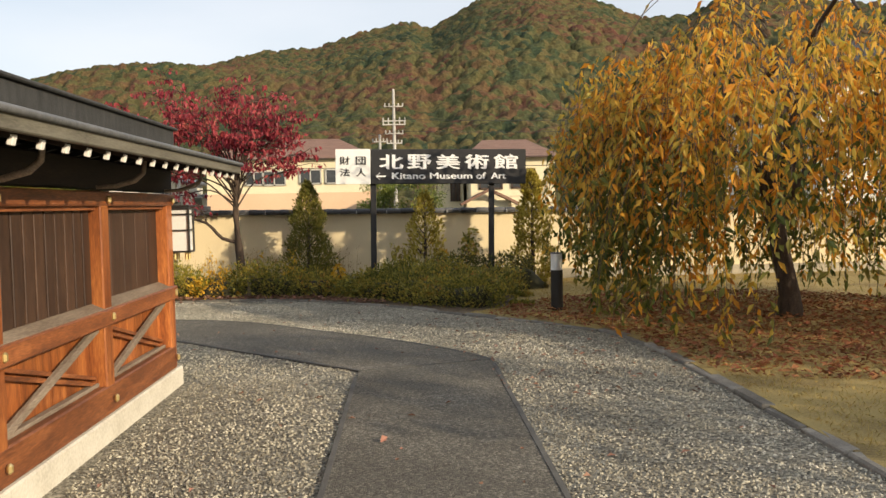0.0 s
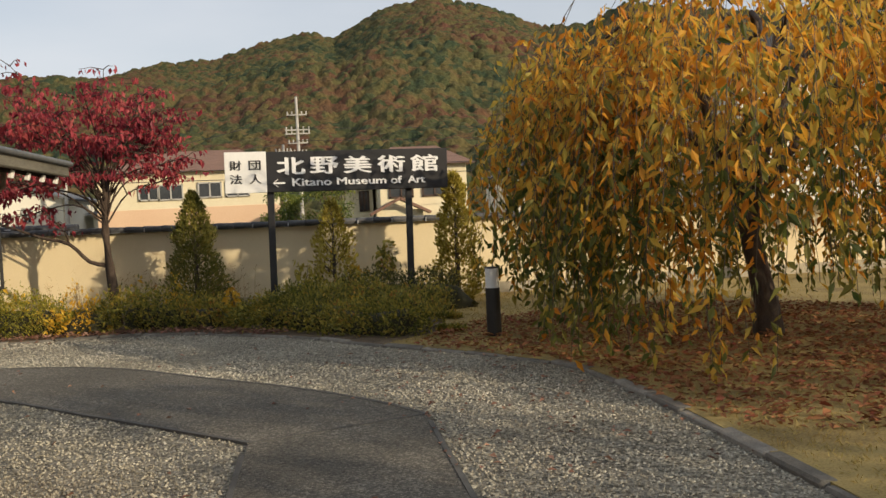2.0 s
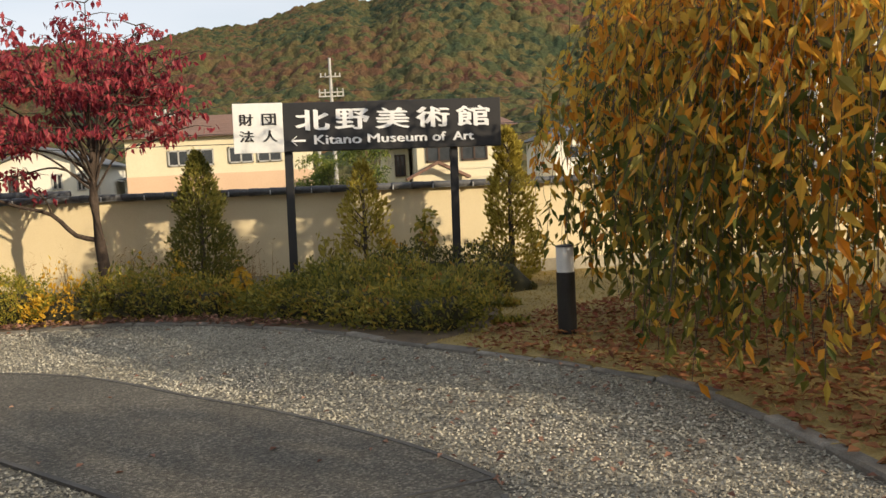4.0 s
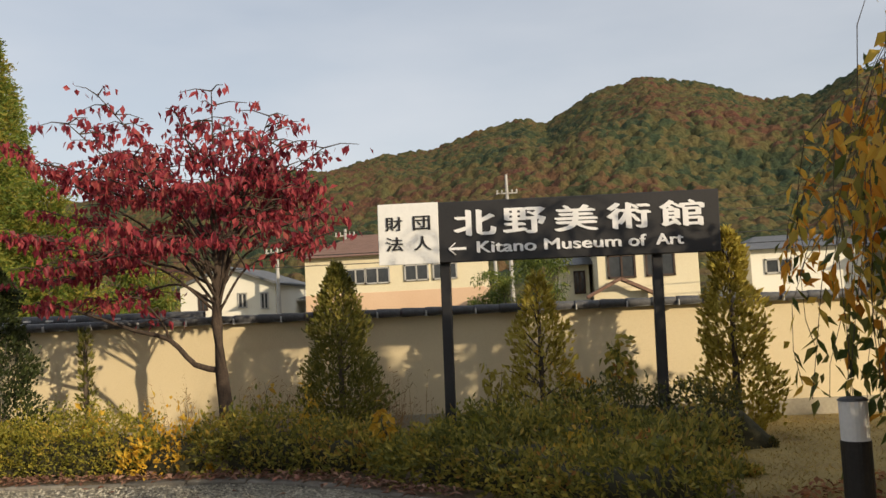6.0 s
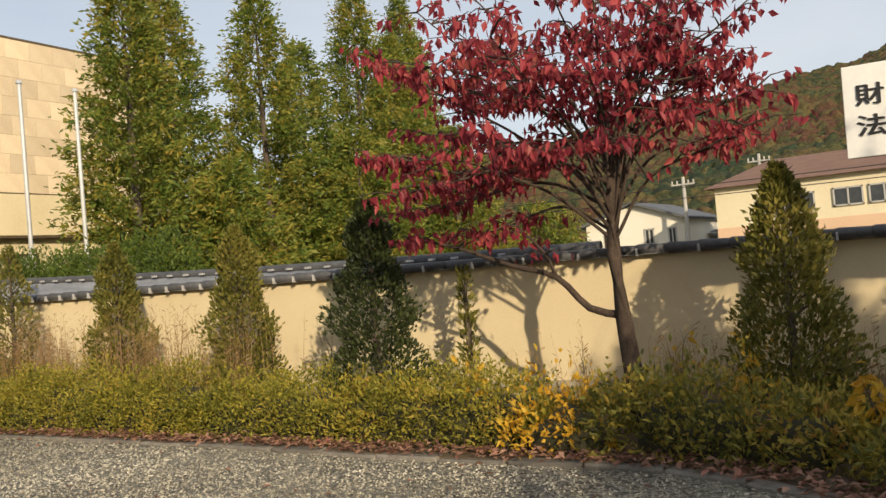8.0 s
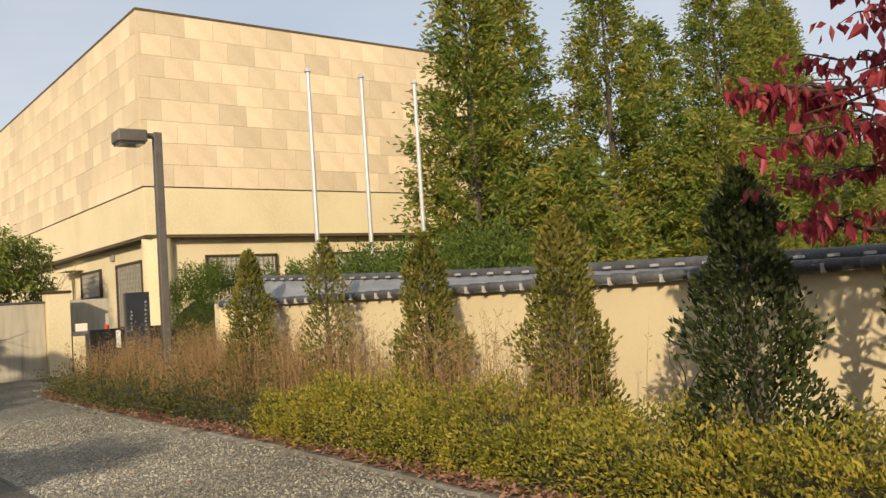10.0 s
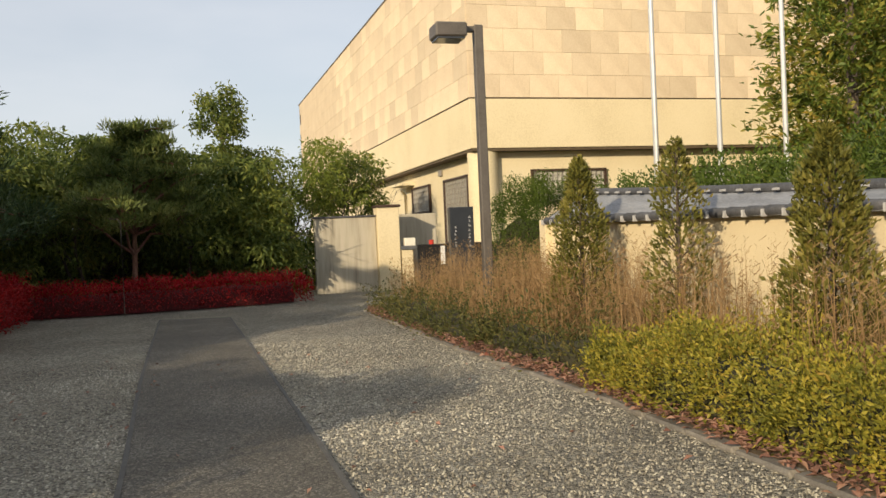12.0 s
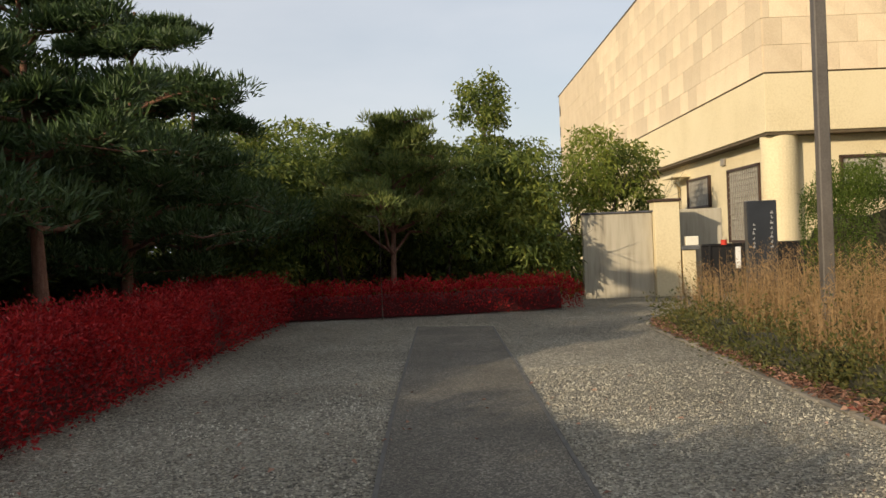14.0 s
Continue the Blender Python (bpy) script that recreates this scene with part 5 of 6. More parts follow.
# red dogwood: level tiers of drooping leaves
def dogwood(x, y, seed):
    rng = np.random.default_rng(seed)
    t = thing("dogwood", "dogwood tree with tiers of drooping crimson leaves", "tree")
    tb = Tubes(8)
    trunk = [(x - 0.02, y, 0), (x - 0.03, y, 0.5), (x - 0.07, y, 0.95), (x - 0.1, y, 1.45), (x - 0.07, y, 1.9), (x - 0.02, y, 2.4)]
    tb.add(trunk, [0.10, 0.08, 0.07, 0.062, 0.055, 0.042])
    tips = []

    def limb(pts, r0, r1, bare=0.5):
        pts = [Vector(p) for p in smooth_curve(pts, 0.12)]
        tb.add(pts, [r0 + (r1 - r0) * i / (len(pts) - 1) for i in range(len(pts))])
        # level sprays along the outer part
        n = len(pts)
        for i in range(int(n * bare), n, 1):
            for s in range(2):
                a = rng.uniform(0, 2 * math.pi)
                ln = rng.uniform(0.18, 0.5) * (1.1 - 0.3 * i / n)
                e = pts[i] + Vector((ln * math.cos(a), ln * math.sin(a), rng.uniform(-0.03, 0.10)))
                m = (pts[i] + e) / 2 + Vector((0, 0, 0.03))
                tb.add([pts[i], m, e], [r1 + 0.003, 0.005, 0.003])
                for f in (0.35, 0.55, 0.75, 0.9, 1.0):
                    tips.append(pts[i].lerp(e, f))

    # the low bough that sweeps out to the left
    limb([(x - 0.07, y, 0.95), (x - 0.35, y, 1.02), (x - 0.62, y - 0.02, 1.3), (x - 1.0, y - 0.05, 1.42), (x - 1.5, y - 0.1, 1.62), (x - 2.0, y - 0.1, 1.75)], 0.034, 0.009, 0.72)
    limb([(x - 0.62, y - 0.02, 1.3), (x - 0.66, y - 0.1, 1.5), (x - 0.85, y - 0.2, 1.75)], 0.016, 0.008)
    for k in range(34):
        a = k * 2.399 + rng.uniform(-0.3, 0.3)
        left = math.cos(a) < -0.2
        z0 = 1.55 + 0.8 * (k % 12) / 12
        zt = (1.75 + 2.1 * (k / 33) ** 1.1 if left else 2.2 + 1.75 * (k / 33)) + rng.uniform(-0.1, 0.08)
        rr = 1.82 * math.sqrt(max(0.12, 1 - (max(0.0, zt - 2.75) / 1.35) ** 2)) * rng.uniform(0.78, 1.03)
        if math.cos(a) > 0.2:
            rr *= 0.88
        b = Vector((x - 0.08, y, z0))
        e = Vector((x - 0.33 + rr * math.cos(a), y + rr * math.sin(a) * 0.85, zt))
        m1 = b.lerp(e, 0.3) + Vector((0, 0, 0.24))
        m2 = b.lerp(e, 0.7) + Vector((0, 0, 0.1))
        limb([b, m1, m2, e], 0.016, 0.005)
        if k % 2 == 0:
            s2 = m2 + Vector((rng.uniform(-0.6, 0.6), rng.uniform(-0.6, 0.6), rng.uniform(0.02, 0.22)))
            limb([m1, m1.lerp(s2, 0.5) + Vector((0, 0, 0.1)), s2], 0.011, 0.005)
    tb.done("trunk", M["bark_brown"], t, "slender brown trunk and branches")
    tips = [p for p in tips if rng.uniform() < 0.6]
    P = np.repeat(np.array([tuple(p) for p in tips]), 3, 0) + rng.normal(0, 0.06, (3 * len(tips), 3)) * np.array([1, 1, 0.3])
    D = rng.normal(0, 0.42, P.shape) + np.array([0, 0, -0.85])
    v, f = leaves(P, D, 0.092, 0.05, rng, 0.1)
    cloud("crown", v, f, M["dogwood_red"], t, label="crimson drooping leaves in level tiers")
    return t


dogwood(-3.02, 16.06, 11)


def clipped_shrub(x, y, h, r, mat, seed, label, z0=0.05, count=7600, size=0.054, bare=0.0, name="clipped_shrub", group="clipped conical shrubs", taper=0.56):
    """A conical evergreen: a stem, short side twigs and a rough shell of scale-leaf sprigs."""
    rng = np.random.default_rng(seed)
    t = thing(name, label, "shrub", group)
    tb = Tubes(6)
    tb.add([(x, y, 0), (x, y, h * 0.5), (x + 0.01, y, h * 0.92)], [0.03 + 0.01 * h, 0.03, 0.008])
    f = rng.uniform(0, 1, count) ** 1.15
    zr = z0 + bare + (h - z0 - bare) * f
    lump = 1 + 0.16 * np.sin(f * 17 + seed) + 0.1 * np.sin(f * 31)
    prof = r * np.clip((1 - f) ** taper, 0.03, 1) * np.clip(f * 9 + 0.35, 0, 1) * lump
    a = rng.uniform(0, 2 * math.pi, count)
    side = 1 + 0.2 * np.sin(3 * a + seed) * np.sin(f * 9) + rng.normal(0, 0.10, count)
    rad = prof * side * np.sqrt(rng.uniform(0.35, 1.0, count))
    P = np.stack([x + rad * np.cos(a), y + rad * np.sin(a), zr + rng.normal(0, 0.02, count)], 1)
    for k in range(26):
        j = rng.integers(count)
        tb.add([(x, y, max(0.1, P[j, 2] - 0.18)), tuple(P[j])], [0.012, 0.004])
    tb.done("stem", M["bark"], t)
    D = np.stack([np.cos(a) * 0.7, np.sin(a) * 0.7, np.full(count, 0.75)], 1) + rng.normal(0, 0.4, (count, 3))
    v, fc = leaves(P, D, size, size * 0.55, rng, -0.1)
    cloud("foliage", v, fc, mat, t)
    return t


S1 = "clipped conical conifer, olive green with dry tips"
clipped_shrub(-1.86, 16.3, 2.0, 0.50, M["thuja"], 21, S1)
clipped_shrub(0.27, 16.3, 1.75, 0.46, M["thuja_gold"], 22, "thin conical conifer turning yellow", count=2100, size=0.07)
clipped_shrub(2.25, 16.3, 2.12, 0.44, M["thuja_gold"], 23, "tall conical conifer turning gold", count=4200, size=0.07)
clipped_shrub(-5.74, 16.3, 2.15, 0.56, M["thuja_dark"], 24, "dense dark green clipped cone", count=8000)
clipped_shrub(-7.6, 16.35, 2.1, 0.48, M["thuja"], 25, S1)
clipped_shrub(-9.65, 16.35, 2.1, 0.46, M["thuja"], 26, S1)
clipped_shrub(-11.75, 16.3, 2.25, 0.34, M["thuja"], 27, "lanky conical conifer with a tuft at the top", count=2300, taper=0.45, bare=0.4)
clipped_shrub(-13.95, 16.25, 2.28, 0.48, M["thuja"], 28, S1)
# slim young plant before the wall
clipped_shrub(-4.95, 16.75, 1.45, 0.085, M["thuja"], 31, "slim upright young plant before the wall", count=340, size=0.075, name="young_plant", group="", taper=0.3)


# tall cypresses behind the wall
def cypress(x, y, h, r, seed, mat):
    rng = np.random.default_rng(seed)
    t = thing("cypress", "tall feathery cypress, green with yellowing sprays", "tree", "cypresses behind the wall")
    tb = Tubes(7)
    tb.add([(x, y, 0), (x, y, h * 0.6), (x, y, h * 0.97)], [0.16, 0.09, 0.015])
    P, D = [], []
    nb = int(h * 22)
    for k in range(nb):
        f = (k + rng.uniform()) / nb
        z = 0.5 + (h - 0.5) * f
        a = k * 2.399 + rng.uniform(-0.4, 0.4)
        ln = 1.18 * r * (1 - f) ** 0.66 * rng.uniform(0.7, 1.12) + 0.12
        e = np.array([x + ln * math.cos(a), y + ln * math.sin(a), z + ln * rng.uniform(0.1, 0.45)])
        b = np.array([x, y, z])
        if k % 9 == 0:
            tb.add([tuple(b), tuple(b + (e - b) * 0.5 + np.array([0, 0, -0.05])), tuple(e)], [0.025 * (1 - f) + 0.008, 0.012, 0.004])
        m = int(22 + 50 * ln)
        g = rng.uniform(0.25, 1.05, m) ** 0.8
        q = b + (e - b) * g[:, None] + rng.normal(0, 0.11, (m, 3)) * (0.5 + g[:, None] * 0.7)
        P.append(q)
        D.append(np.stack([np.cos(a) * 0.8 + rng.normal(0, 0.5, m), np.sin(a) * 0.8 + rng.normal(0, 0.5, m), rng.normal(0.25, 0.55, m)], 1))
    tb.done("trunk", M["bark"], t)
    v, fc = leaves(np.concatenate(P), np.concatenate(D), 0.2, 0.07, rng, 0.12)
    cloud("crown", v, fc, mat, t)
    return t


for k, (x, y, h, r) in enumerate(((-19.9, 25.2, 10.4, 1.9), (-21.8, 28.2, 11.0, 2.2), (-20.8, 31.4, 11.4, 2.2), (-21.4, 34.2, 10.2, 2.2), (-21.0, 37.2, 13.0, 2.2), (-21.4, 40.2, 11.6, 2.1), (-22.6, 43.0, 14.2, 1.9), (-23.6, 45.6, 13.0, 1.8), (-18.6, 27.4, 5.0, 2.0), (-18.2, 33.0, 6.4, 2.2), (-18.0, 39.0, 7.0, 2.2))):
    cypress(x, y, h, r, 40 + k, M["cypress"])


# low mounded shrubs: a twig core coloured dark as inner shade, a skin of leaves
def mound(name, label, line, half, top, mat, seed, density, size, group="", core="twig_shade", base=0.02, rough=0.12, step=0.25, square=0.55, ends=2.5, tight=1.0):
    """A hedge along a plan line; half: half width, top: height."""
    rng = np.random.default_rng(seed)
    L = smooth_curve(line, step)
    t = np.gradient(L, axis=0)
    t /= np.linalg.norm(t, axis=1, keepdims=True)
    nrm = np.stack([-t[:, 1], t[:, 0]], 1)
    n = len(L)
    hp = top * (1 + rough * np.sin(np.arange(n) * 0.9 + seed) * 0.6 + rng.normal(0, rough * 0.35, n))
    end = np.clip(np.sqrt(np.minimum(np.arange(n), np.arange(n)[::-1]) / ends) + 0.1, 0, 1)
    h = thing(name, label, "hedge", group)
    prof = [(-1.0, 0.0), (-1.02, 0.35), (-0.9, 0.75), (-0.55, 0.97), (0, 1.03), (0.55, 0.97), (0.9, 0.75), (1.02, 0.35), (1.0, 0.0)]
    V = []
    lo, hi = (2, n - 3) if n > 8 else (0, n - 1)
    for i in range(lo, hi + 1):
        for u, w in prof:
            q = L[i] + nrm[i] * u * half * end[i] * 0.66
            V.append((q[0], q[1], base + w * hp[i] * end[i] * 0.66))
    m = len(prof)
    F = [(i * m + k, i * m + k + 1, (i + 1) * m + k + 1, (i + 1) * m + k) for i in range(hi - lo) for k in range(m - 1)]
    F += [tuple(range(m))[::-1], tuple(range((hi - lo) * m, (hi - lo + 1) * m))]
    cloud("twig_shade_core", V, F, M[core], h, True)
    length = np.linalg.norm(np.diff(L, axis=0), axis=1).sum()
    count = int(length * (2 * half + 1.6 * top) * density)
    s = rng.uniform(0, n - 1.001, count)
    i = s.astype(int)
    fr = (s - i)[:, None]
    c = L[i] * (1 - fr) + L[i + 1] * fr
    nn = nrm[i]
    hh, ee = hp[i], end[i]
    ang = rng.uniform(0, math.pi, count)
    cu, su = np.cos(ang), np.sin(ang)
    cu = np.sign(cu) * np.abs(cu) ** square
    su = su ** square
    flank = rng.uniform(0, 1, count) < 0.2
    su = np.where(flank, rng.uniform(0.02, 0.75, count), su)
    cu = np.where(flank, np.sign(cu), cu)
    lump = 0.07 * np.sin(s * 2.3 + seed) * np.sin(ang * 5 + s * 1.1) + 0.05 * np.sin(s * 5.1 + ang * 9)
    rr = rng.uniform(0.80, 1.05, count) + (lump * rough * 10 + rng.normal(0, 0.05, count)) * tight
    rr[rng.uniform(0, 1, count) < 0.04] += 0.12 * tight
    P = np.stack([c[:, 0] + nn[:, 0] * cu * half * rr * ee, c[:, 1] + nn[:, 1] * cu * half * rr * ee, base + su * hh * rr * ee], 1)
    D = np.stack([nn[:, 0] * cu, nn[:, 1] * cu, su + 0.35], 1) + rng.normal(0, 0.8, (count, 3))
    v, f = leaves(P, D, size * rng.uniform(0.7, 1.35, count), size * 0.46, rng, 0.05)
    cloud("foliage", v, f, mat, h)
    return h


AG = "azalea hedge"
mound("azalea_hedge", "low azalea hedge, dull green and bronze", [(1.75, 12.95), (0.9, 13.35), (0.35, 13.95), (-0.35, 14.6), (-1.1, 15.05)], 0.55, 0.40, M["azalea_dark"], 51, 1500, 0.062, AG, rough=0.2, tight=1.3)
mound("azalea_hedge", "low azalea hedge, dull green and bronze", [(1.9, 14.2), (1.0, 14.8), (0.1, 15.3), (-0.9, 15.65)], 0.6, 0.46, M["azalea_dark"], 52, 1350, 0.062, AG, rough=0.2, tight=1.3)
mound("azalea_hedge", "azalea hedge, brown-green with red twigs", [(-0.9, 15.05), (-1.9, 15.35), (-2.7, 15.45), (-3.3, 15.5)], 0.46, 0.44, M["azalea_dark"], 53, 1500, 0.062, AG, rough=0.2, tight=1.3)
mound("azalea_hedge", "azalea hedge turning yellow-green", [(-3.15, 15.55), (-4.6, 15.6), (-6, 15.65), (-7.7, 15.65)], 0.45, 0.47, M["azalea"], 54, 2900, 0.042, AG, rough=0.22, tight=1.3)
mound("azalea_hedge", "sunlit yellow-green azalea hedge", [(-7.0, 15.64), (-9, 15.66), (-10.4, 15.6), (-11.6, 15.55)], 0.46, 0.53, M["azalea"], 55, 3600, 0.041, AG, rough=0.22, tight=1.3)
mound("azalea_hedge", "low scrubby shrub, green and brown", [(-11.6, 15.62), (-13, 15.58), (-15.2, 15.5)], 0.36, 0.32, M["scrub"], 56, 1300, 0.05, AG, rough=0.5, tight=2.0)
mound("azalea_hedge", "low scrubby shrub, green and brown", [(-14.6, 15.35), (-17, 15.3), (-19, 15.3), (-21.2, 15.35)], 0.36, 0.32, M["scrub"], 57, 1100, 0.055, AG, rough=0.5, tight=2.0)
mound("azalea_hedge", "dark low shrubs behind the sign posts", [(2.4, 15.5), (1.3, 15.75), (0.4, 15.95)], 0.4, 0.66, M["scrub"], 58, 900, 0.055, AG)
mound("gold_shrub", "small shrub with golden yellow leaves", [(-2.95, 15.26), (-3.3, 15.28), (-3.75, 15.32)], 0.33, 0.5, M["gold_bush"], 59, 800, 0.065, rough=0.3, tight=1.6)
mound("gold_shrub", "small shrub with yellowing leaves", [(-1.75, 15.75), (-2.0, 15.75), (-2.2, 15.78)], 0.24, 0.6, M["gold_bush"], 60, 900, 0.065, rough=0.3, tight=1.6)
mound("clipped_hedge", "clipped rounded green hedge by the gate", [(-24.1, 18.5), (-23.6, 18.9), (-23.0, 19.3), (-22.4, 19.6)], 0.7, 2.5, M["hedge_green"], 61, 2600, 0.05, square=0.28, ends=0.8, tight=0.2)
mound("clipped_hedge", "long clipped green hedge behind the wall", [(-22.6, 20.6), (-20, 20.3), (-17, 20), (-14, 19.8), (-12, 19.7)], 0.5, 2.3, M["hedge_green"], 62, 600, 0.08, square=0.35, tight=0.4)
RG = "red hedge"
mound("red_hedge", "clipped hedge of fiery crimson leaves", [(-8.5, 7.55), (-12, 7.5), (-14.2, 7.5), (-18.5, 7.55)], 0.8, 0.93, M["red_hedge"], 63, 1700, 0.05, RG, "twig_shade_red", rough=0.05, square=0.38)
mound("red_hedge", "clipped hedge of fiery crimson leaves", [(-18.5, 7.6), (-21, 7.5), (-24.2, 7.5)], 0.75, 0.93, M["red_hedge"], 64, 900, 0.06, RG, "twig_shade_red", rough=0.05, square=0.38)
mound("red_hedge", "low clipped hedge of dark crimson leaves", [(-24.7, 7.0), (-24.9, 8.3), (-25.0, 10), (-25.3, 12), (-25.8, 14.2)], 0.5, 0.68, M["red_hedge"], 65, 800, 0.065, RG, "twig_shade_red", rough=0.06, square=0.38)


# dry stalks
def dry_stalks(name, label, spots, seed, mat, hmin, hmax, count, spread):
    rng = np.random.default_rng(seed)
    V, F = [], []
    sp = np.array(spots)
    for k in range(count):
        c = sp[rng.integers(len(sp))]
        x, y = c[0] + rng.normal(0, spread), c[1] + rng.normal(0, spread * 0.45)
        h = rng.uniform(hmin, hmax)
        lean = rng.normal(0, 0.10, 2) * h
        w = rng.uniform(0.0018, 0.0038)
        a = rng.uniform(0, 3.14)
        dx, dy = w * math.cos(a), w * math.sin(a)
        b = len(V)
        V += [(x - dx, y - dy, 0), (x + dx, y + dy, 0), (x + lean[0] * 0.5 + dx, y + lean[1] * 0.5 + dy, h * 0.6), (x + lean[0] * 0.5 - dx, y + lean[1] * 0.5 - dy, h * 0.6), (x + lean[0], y + lean[1], h)]
        F += [(b, b + 1, b + 2, b + 3), (b + 3, b + 2, b + 4)]
        for j in range(rng.integers(5, 11)):
            f = rng.uniform(0.35, 1.0)
            px, py, pz = x + lean[0] * f, y + lean[1] * f, h * f
            l = rng.uniform(0.02, 0.06)
            a = rng.uniform(0, 6.28)
            ex, ey, ez = px + l * math.cos(a), py + l * math.sin(a), pz + l * rng.uniform(0.3, 1.4)
            s = rng.uniform(0.002, 0.006)
            b = len(V)
            V += [(px, py, pz), (ex + s, ey, ez - s), (ex, ey + s, ez + s), (px, py, pz + s)]
            F += [(b, b + 1, b + 2, b + 3)]
    return tagged(cloud(name, V, F, mat), label, "grass", "", "stuff")


rs = np.random.default_rng(8)
spots = [(-20.5 + 13.2 * rs.uniform(), 15.85 + rs.uniform(0, 0.75)) for k in range(60)]
dry_stalks("dry_grass", "tall dry tan weed stalks before the wall", spots, 71, M["straw"], 0.4, 1.4, 3500, 0.28)
spots = [(-21.5 + 8 * rs.uniform(), 15.55 + rs.uniform(0, 0.5)) for k in range(30)]
dry_stalks("dry_grass", "dry seeding stalks along the bed", spots, 72, M["straw"], 0.35, 1.1, 1300, 0.26)
spots = [(-4.2 + 3 * rs.uniform(), 16.5 + rs.uniform(0, 0.5)) for k in range(10)]
dry_stalks("dry_grass", "sparse dry stalks at the wall's foot", spots, 73, M["straw"], 0.3, 0.85, 240, 0.2)


def sapling(x, y, h, seed, label, leaf=None, n=0, depth=3):
    rng = np.random.default_rng(seed)
    t = thing("sapling", label, "shrub")
    tb = Tubes(5)
    tips = []
    grow(tb, rng, (x, y, 0), (0.05, 0, 1), h * 0.5, 0.016, depth, tips, 3, 0.55, 0.25, 0.12, 0.62)
    tb.done("stem", M["bark_grey"], t)
    if leaf:
        P = np.array([p for p, d in tips])
        P = P[rng.integers(len(P), size=n)] + rng.normal(0, 0.05, (n, 3))
        v, f = leaves(P, rng.normal(0, 0.6, (n, 3)) + np.array([0, 0, -0.3]), 0.1, 0.06, rng)
        cloud("foliage", v, f, leaf, t)
    return t


for k, (x, y, h) in enumerate(((-2.5, 15.3, 0.62), (-1.2, 15.15, 0.6), (-0.35, 14.75, 0.58), (0.5, 14.2, 0.55), (1.1, 13.5, 0.5), (-4.3, 15.5, 0.66), (-5.3, 15.55, 0.62))):
    sapling(x, y, h, 170 + k, "azalea sprig with yellowing leaves", M["gold_bush"] if k % 2 else M["azalea"], 46, 2)
sapling(-6.9, 16.75, 1.25, 81, "bare thin sapling before the wall")
sapling(-12.9, 16.4, 1.1, 82, "bare thin sapling among dry stalks")
sapling(-8.0, 15.85, 0.55, 83, "small plant with large yellow leaves", M["gold_bush"], 26, 1)
sapling(0.62, 16.6, 1.0, 84, "thin leggy shrub with a few yellow leaves", M["gold_bush"], 40, 2)
sapling(-0.3, 16.5, 0.95, 85, "thin leggy shrub with pale leaves", M["thuja_gold"], 60, 2)
sapling(-2.95, 17.1, 0.8, 86, "thin plant with a few yellow leaves", M["gold_bush"], 14, 2)
sapling(1.05, 16.4, 1.15, 87, "leggy shrub with small dark leaves", M["azalea_dark"], 160, 2)


# broad-leaved trees
def broadleaf(x, y, h, r, mat, seed, label, count=10000, size=0.16, low=0.1, name="evergreen_tree", bark="bark"):
    rng = np.random.default_rng(seed)
    t = thing(name, label, "tree")
    tb = Tubes(6)
    tips = []
    for k in range(3):
        a = k * 2.1 + rng.uniform(0, 1)
        grow(tb, rng, (x + 0.12 * math.cos(a), y + 0.12 * math.sin(a), 0), (0.3 * math.cos(a), 0.3 * math.sin(a), 1), h * 0.42, 0.06, 3, tips, 3, 0.6, 0.12, 0.12, 0.68)
    tb.done("trunk", M[bark], t)
    # clumps of leaves round the twigs and over the crown
    nc = 46
    cc = np.stack([rng.normal(0, 0.45, nc) * r, rng.normal(0, 0.45, nc) * r, low + (h - low) * rng.uniform(0, 1, nc) ** 0.85], 1)
    lim = r * np.sqrt(np.clip(1 - ((cc[:, 2] - h * 0.48) / (h * 0.56)) ** 2, 0.06, 1))
    d = np.linalg.norm(cc[:, :2], axis=1)
    cc[:, :2] *= np.minimum(1, lim / np.maximum(d, 1e-6))[:, None]
    i = rng.integers(nc, size=count)
    off = rand_dirs(count, rng) * (rng.uniform(0.3, 1, count) ** 0.5)[:, None] * r * rng.uniform(0.2, 0.42, count)[:, None] * np.array([1, 1, 0.75])
    P = cc[i] + off + np.array([x, y, 0])
    P[:, 2] = np.clip(P[:, 2], 0.08, h)
    D = off / r * 2 + rng.normal(0, 0.5, (count, 3)) + np.array([0, 0, -0.35])
    v, f = leaves(P, D, size, size * 0.36, rng)
    cloud("crown", v, f, mat, t)
    return t


BL = "dense evergreen tree with narrow glossy leaves"
for k, (x, y, h, r) in enumerate(((-27.2, 6.6, 4.3, 1.6), (-27.6, 8.9, 4.2, 1.6), (-28.0, 11.2, 3.9, 1.6), (-27.8, 13.0, 3.6, 1.4), (-30.5, 9.8, 4.6, 1.7), (-30.6, 12.8, 4.3, 1.5), (-29.6, 7.2, 4.6, 1.8))):
    broadleaf(x, y, h, r, M["broadleaf"], 90 + k, BL)
broadleaf(-31.2, 15.0, 4.5, 1.5, M["bamboo_leaf"], 98, "dense yellow-green bamboo-like shrub by the gate", 7000, 0.14)
broadleaf(-32.8, 16.4, 4.3, 1.4, M["broadleaf"], 99, BL, 7000)


